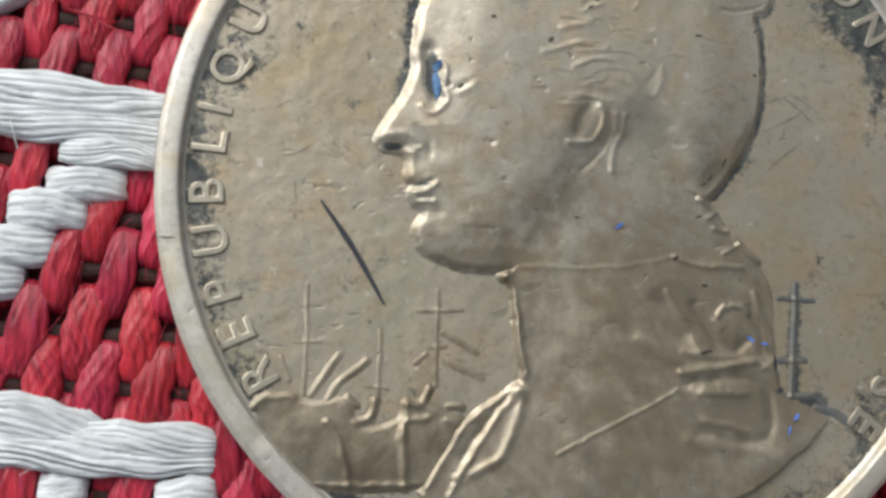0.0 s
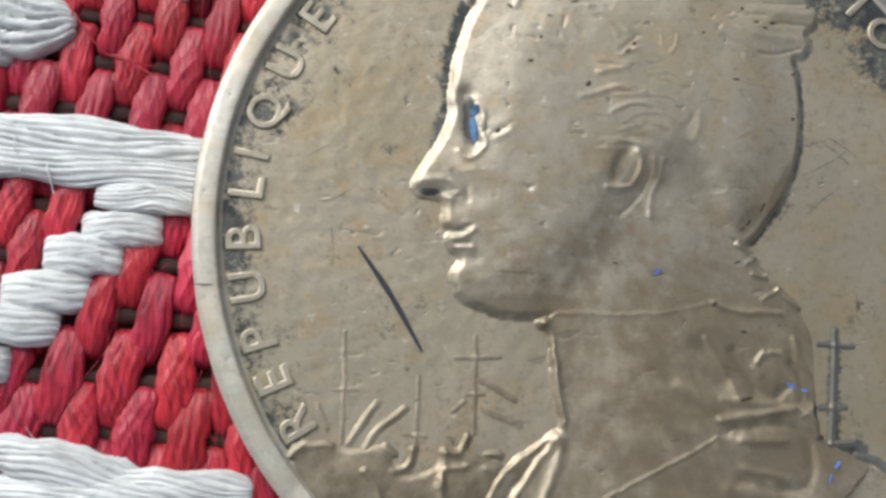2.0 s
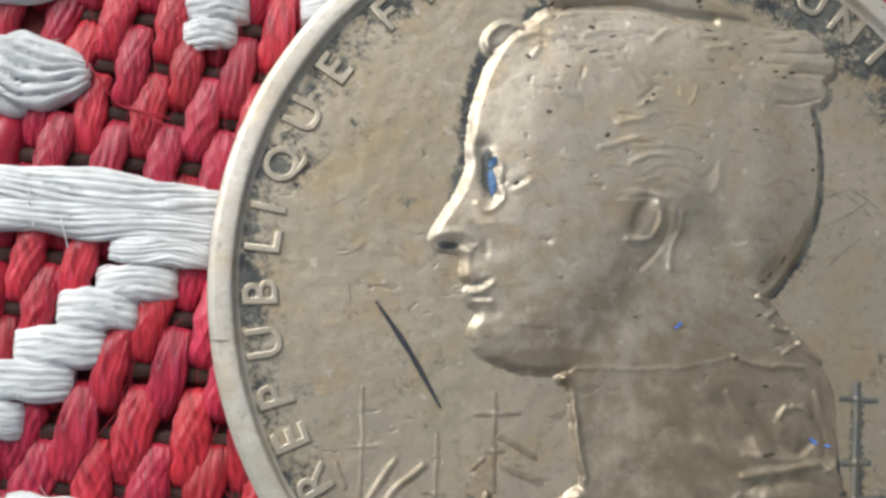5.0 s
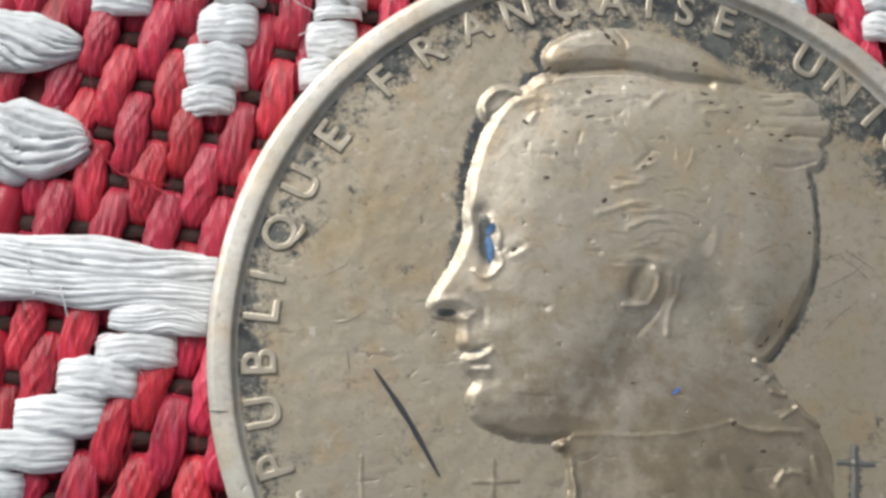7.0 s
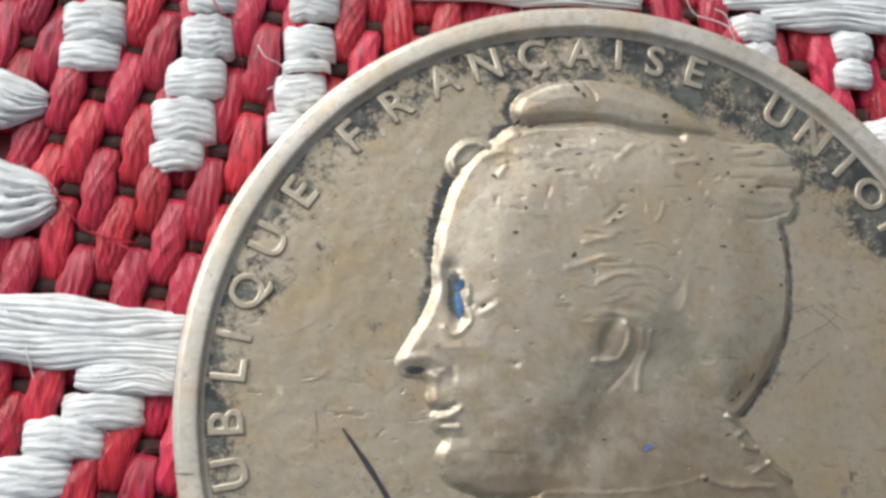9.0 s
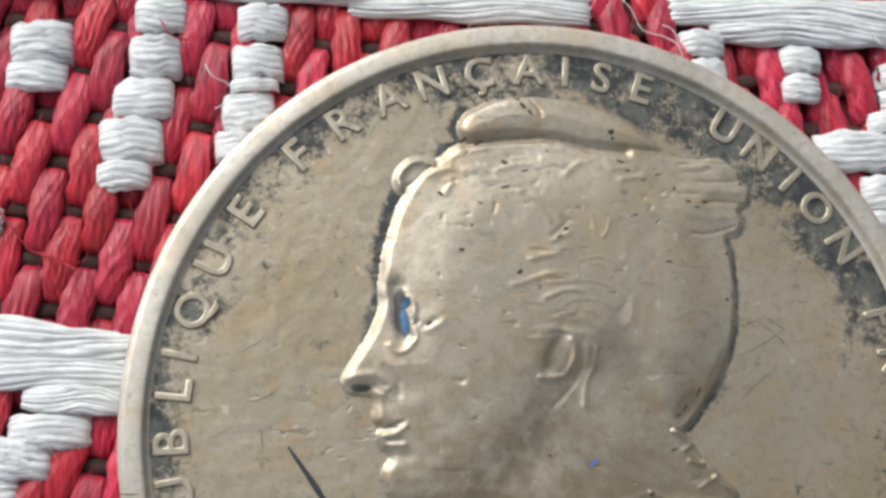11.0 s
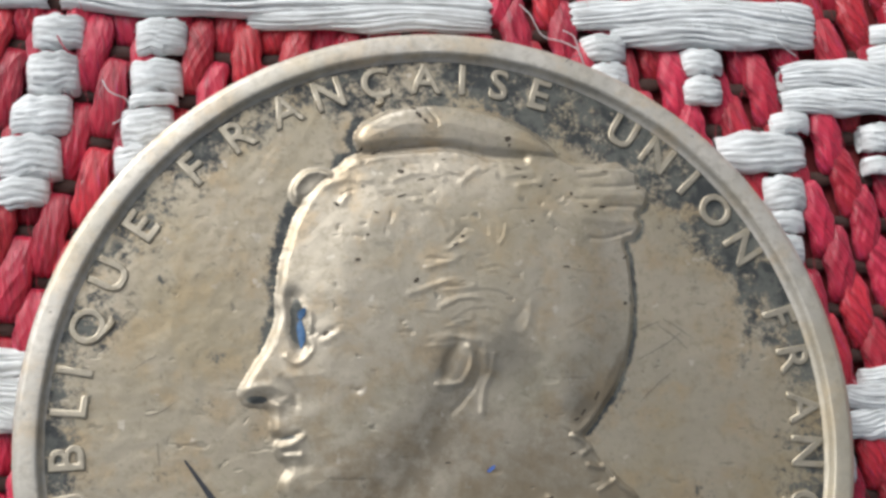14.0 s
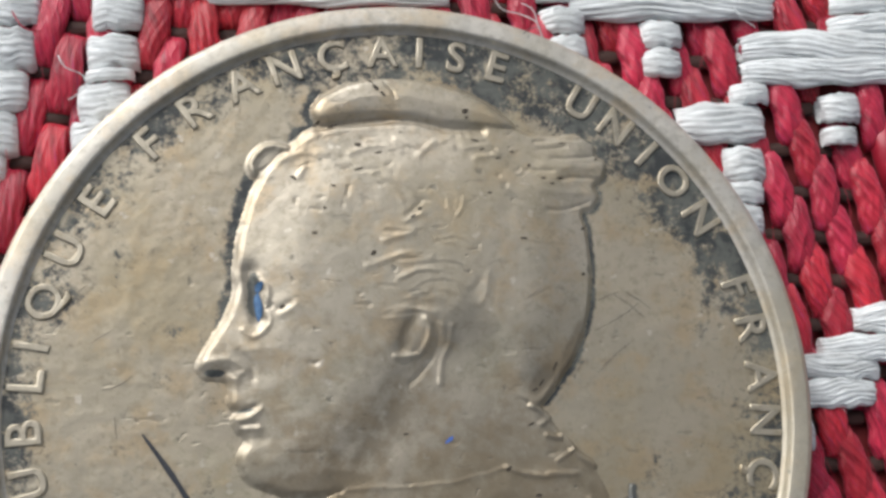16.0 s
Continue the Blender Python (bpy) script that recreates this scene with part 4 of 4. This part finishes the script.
reds = [bundle("red_yarn", 2.68, 0.95, RED, 4 + k % 3, k, 0.58, 0.0, 0.40, 0.62, 22, 48, wave=0.3, twist=0.5 + 0.12 * k, groove=0.22, ragged=0.3, slit=0.5, slant=0.3 + 0.05 * k, blunt=0.6) for k in range(10)]
warps = [bundle("warp_yarn", 0.66, 0.48, BROWN, 3, 40 + k, 0.9, 0.0, 0.4, 0.05, 6, 14) for k in range(3)]
rnd = random.Random(7)
spare = []
for i in range(-20, 42):
    for j in range(-24, 30):
        gap = LATTICE_O + LATTICE_A * i + LATTICE_B * j
        # the weave is beaten looser below the stepped white blocks
        loose = float(step01((-1.6 - gap.y) / 1.1)) if gap.x < -8 else 0.0
        gap += Vector((0.15, -0.42)) * loose
        mid = gap + LATTICE_A * 0.5
        if mid.length < 10.6:
            continue
        seen = -17.5 < mid.x < 16.5 and -9.5 < mid.y < 14.5 and not (mid.x > -6 and mid.y < -1 and mid.x < 11) and not (mid.x > 9 and mid.y < -4.5)
        lean = max(-8.0, 12 - 0.6 * (mid.x + 14)) + rnd.uniform(-6, 6)
        at = lie(mid.x + rnd.uniform(-0.06, 0.06), mid.y + rnd.uniform(-0.08, 0.08), -0.12 + rnd.uniform(-0.05, 0.05), 90 - lean) @ Matrix.Diagonal((1 + 0.06 * loose, 1 + 0.16 * loose, 1, 1))
        if not seen:
            if abs(mid.x) < 36 and abs(mid.y) < 34:
                spare.append(at)
            continue
        if not covered(mid.x, mid.y, -0.22, SHORT) and not covered(mid.x, mid.y, -0.62, LONG):
            if covered(mid.x, mid.y, 0.2, SHORT + LONG):
                at = at @ pose(0, 0, -0.2 * MM)
            child("red_yarn", reds[rnd.randrange(10)], cloth, "", at)
        if not covered(gap.x, gap.y, 0.0, SHORT + LONG):
            child("warp_yarn", warps[rnd.randrange(3)], cloth, "", lie(gap.x, gap.y, -0.52, rnd.uniform(-8, 4)))

simple = bundle("red_yarn_rest", 2.75, 1.2, RED, 3, 5, 0.6, 0.0, 0.42, 0.55, 6, 8)
co = np.empty(len(simple.vertices) * 3)
simple.vertices.foreach_get("co", co)
co = co.reshape(-1, 3) / MM
polys = [tuple(p.vertices) for p in simple.polygons]
v, f = [], []
for at in spare:
    m = np.array(at)
    f += [tuple(k + len(v) for k in p) for p in polys]
    v += (co @ m[:3, :3].T + m[:3, 3] / MM).tolist()
tagged(child("red_yarn_rest", mesh_of("red_yarn_rest", v, f, RED), cloth, "red yarns of the rest of the cloth"), kind="stuff")

for n, (ax, ay, bx, by, w) in enumerate(LONG):
    size = math.hypot(bx - ax, by - ay)
    leaf = n < len(LEAVES)
    me = bundle("white_yarn", size, w, WHITE, 6, 60 + n, 0.45 if leaf else 0.72, 0.5 if leaf else 0.0, 0.24, 0.35, 64, 96, 0.36, 0.2, 0.26, 0.12 if leaf else 0.3, slit=1.1)
    child("white_yarn", me, cloth, "long greyish-white float", lie((ax + bx) / 2, (ay + by) / 2, 0.13, math.degrees(math.atan2(by - ay, bx - ax))))
for n, (ax, ay, bx, by, w) in enumerate(SHORT):
    size = math.hypot(bx - ax, by - ay)
    me = bundle("white_yarn", size * 1.05, w * 1.08, WHITE, max(3, round(w / 0.21)), 90 + n, 0.88, 0.0, 0.27, 0.4, 24, 64, 0.14, 0.12, 0.24, 0.22, slit=0.5)
    child("white_yarn", me, cloth, "", lie((ax + bx) / 2, (ay + by) / 2, 0.08, math.degrees(math.atan2(by - ay, bx - ax)) + rnd.uniform(-2, 2)))


def fibre(points, radius, material, label):
    """A loose fibre lying over the weave."""
    line = smooth_line(points, 8)
    v = []
    for n, p in enumerate(line):
        run = Vector(line[min(n + 1, len(line) - 1)] - line[max(n - 1, 0)]).normalized()
        side = run.cross(Vector((0, 0, 1))).normalized()
        up = side.cross(run)
        v += [Vector(p) + radius * (math.cos(a) * side + math.sin(a) * up) for a in (0, 1.57, 3.14, 4.71)]
    child("loose_fibre", mesh_of("loose_fibre", [tuple(q) for q in v], grid_faces(len(line), 4, True), material), cloth, label)


for points in PALE_FIBRES:
    fibre([(x, y, 0.12 + 0.1 * math.sin(n * 2.0)) for n, (x, y) in enumerate(points)], 0.02, WHITE, "fine pale loose fibre")
for points in RED_FIBRES:
    fibre([(x, y, 0.06 + 0.08 * math.sin(n * 2.0)) for n, (x, y) in enumerate(points)], 0.025, RED, "fine red loose fibre")


def fuzz(name, material, count, seed, place, label):
    """Stray filaments over the yarns, too many to count."""
    rng = random.Random(seed)
    v, f = [], []
    for _ in range(count):
        spot = place(rng)
        if spot is None:
            continue
        x, y, z, heading, size = spot
        bend, rise = rng.uniform(-0.5, 0.5), rng.uniform(0.0, 0.10)
        for n in range(6):
            u = n / 5 - 0.5
            a = heading + bend * u
            px, py = x + size * u * math.cos(a), y + size * u * math.sin(a)
            pz = z + rise * (1 - 4 * u * u)
            sx, sy = -math.sin(a) * 0.007, math.cos(a) * 0.007
            v += [(px + sx, py + sy, pz), (px, py, pz + 0.008), (px - sx, py - sy, pz), (px, py, pz - 0.008)]
        f += grid_faces(6, 4, True, len(v) - 24)
    tagged(child(name, mesh_of(name, v, f, material), cloth, label), kind="stuff")


def on_red(rng):
    x, y = rng.uniform(-18, 17), rng.uniform(-9.5, 14.5)
    if math.hypot(x, y) < 12.0 or covered(x, y, 0.05, SHORT + LONG):
        return None
    lean = max(-8.0, 12 - 0.6 * (x + 14))
    return x, y, -0.14, radians(90 - lean + rng.gauss(0, 16)), rng.uniform(0.6, 1.8)


def on_white(rng):
    ax, ay, bx, by, w = rng.choice(LONG + SHORT)
    t, s = rng.uniform(0.3, 0.7), rng.uniform(-0.4, 0.4)
    a = math.atan2(by - ay, bx - ax)
    x, y = ax + (bx - ax) * t - math.sin(a) * s * w, ay + (by - ay) * t + math.cos(a) * s * w
    if math.hypot(x, y) < 12.2:
        return None
    return x, y, 0.04 - 0.5 * s * s * w, a + rng.gauss(0, 0.32), min(rng.uniform(0.4, 1.4), 0.42 * math.hypot(bx - ax, by - ay))


fuzz("red_fuzz", RED, 900, 11, on_red, "fine stray red filaments")
fuzz("white_fuzz", WHITE, 700, 12, on_white, "fine stray white filaments")
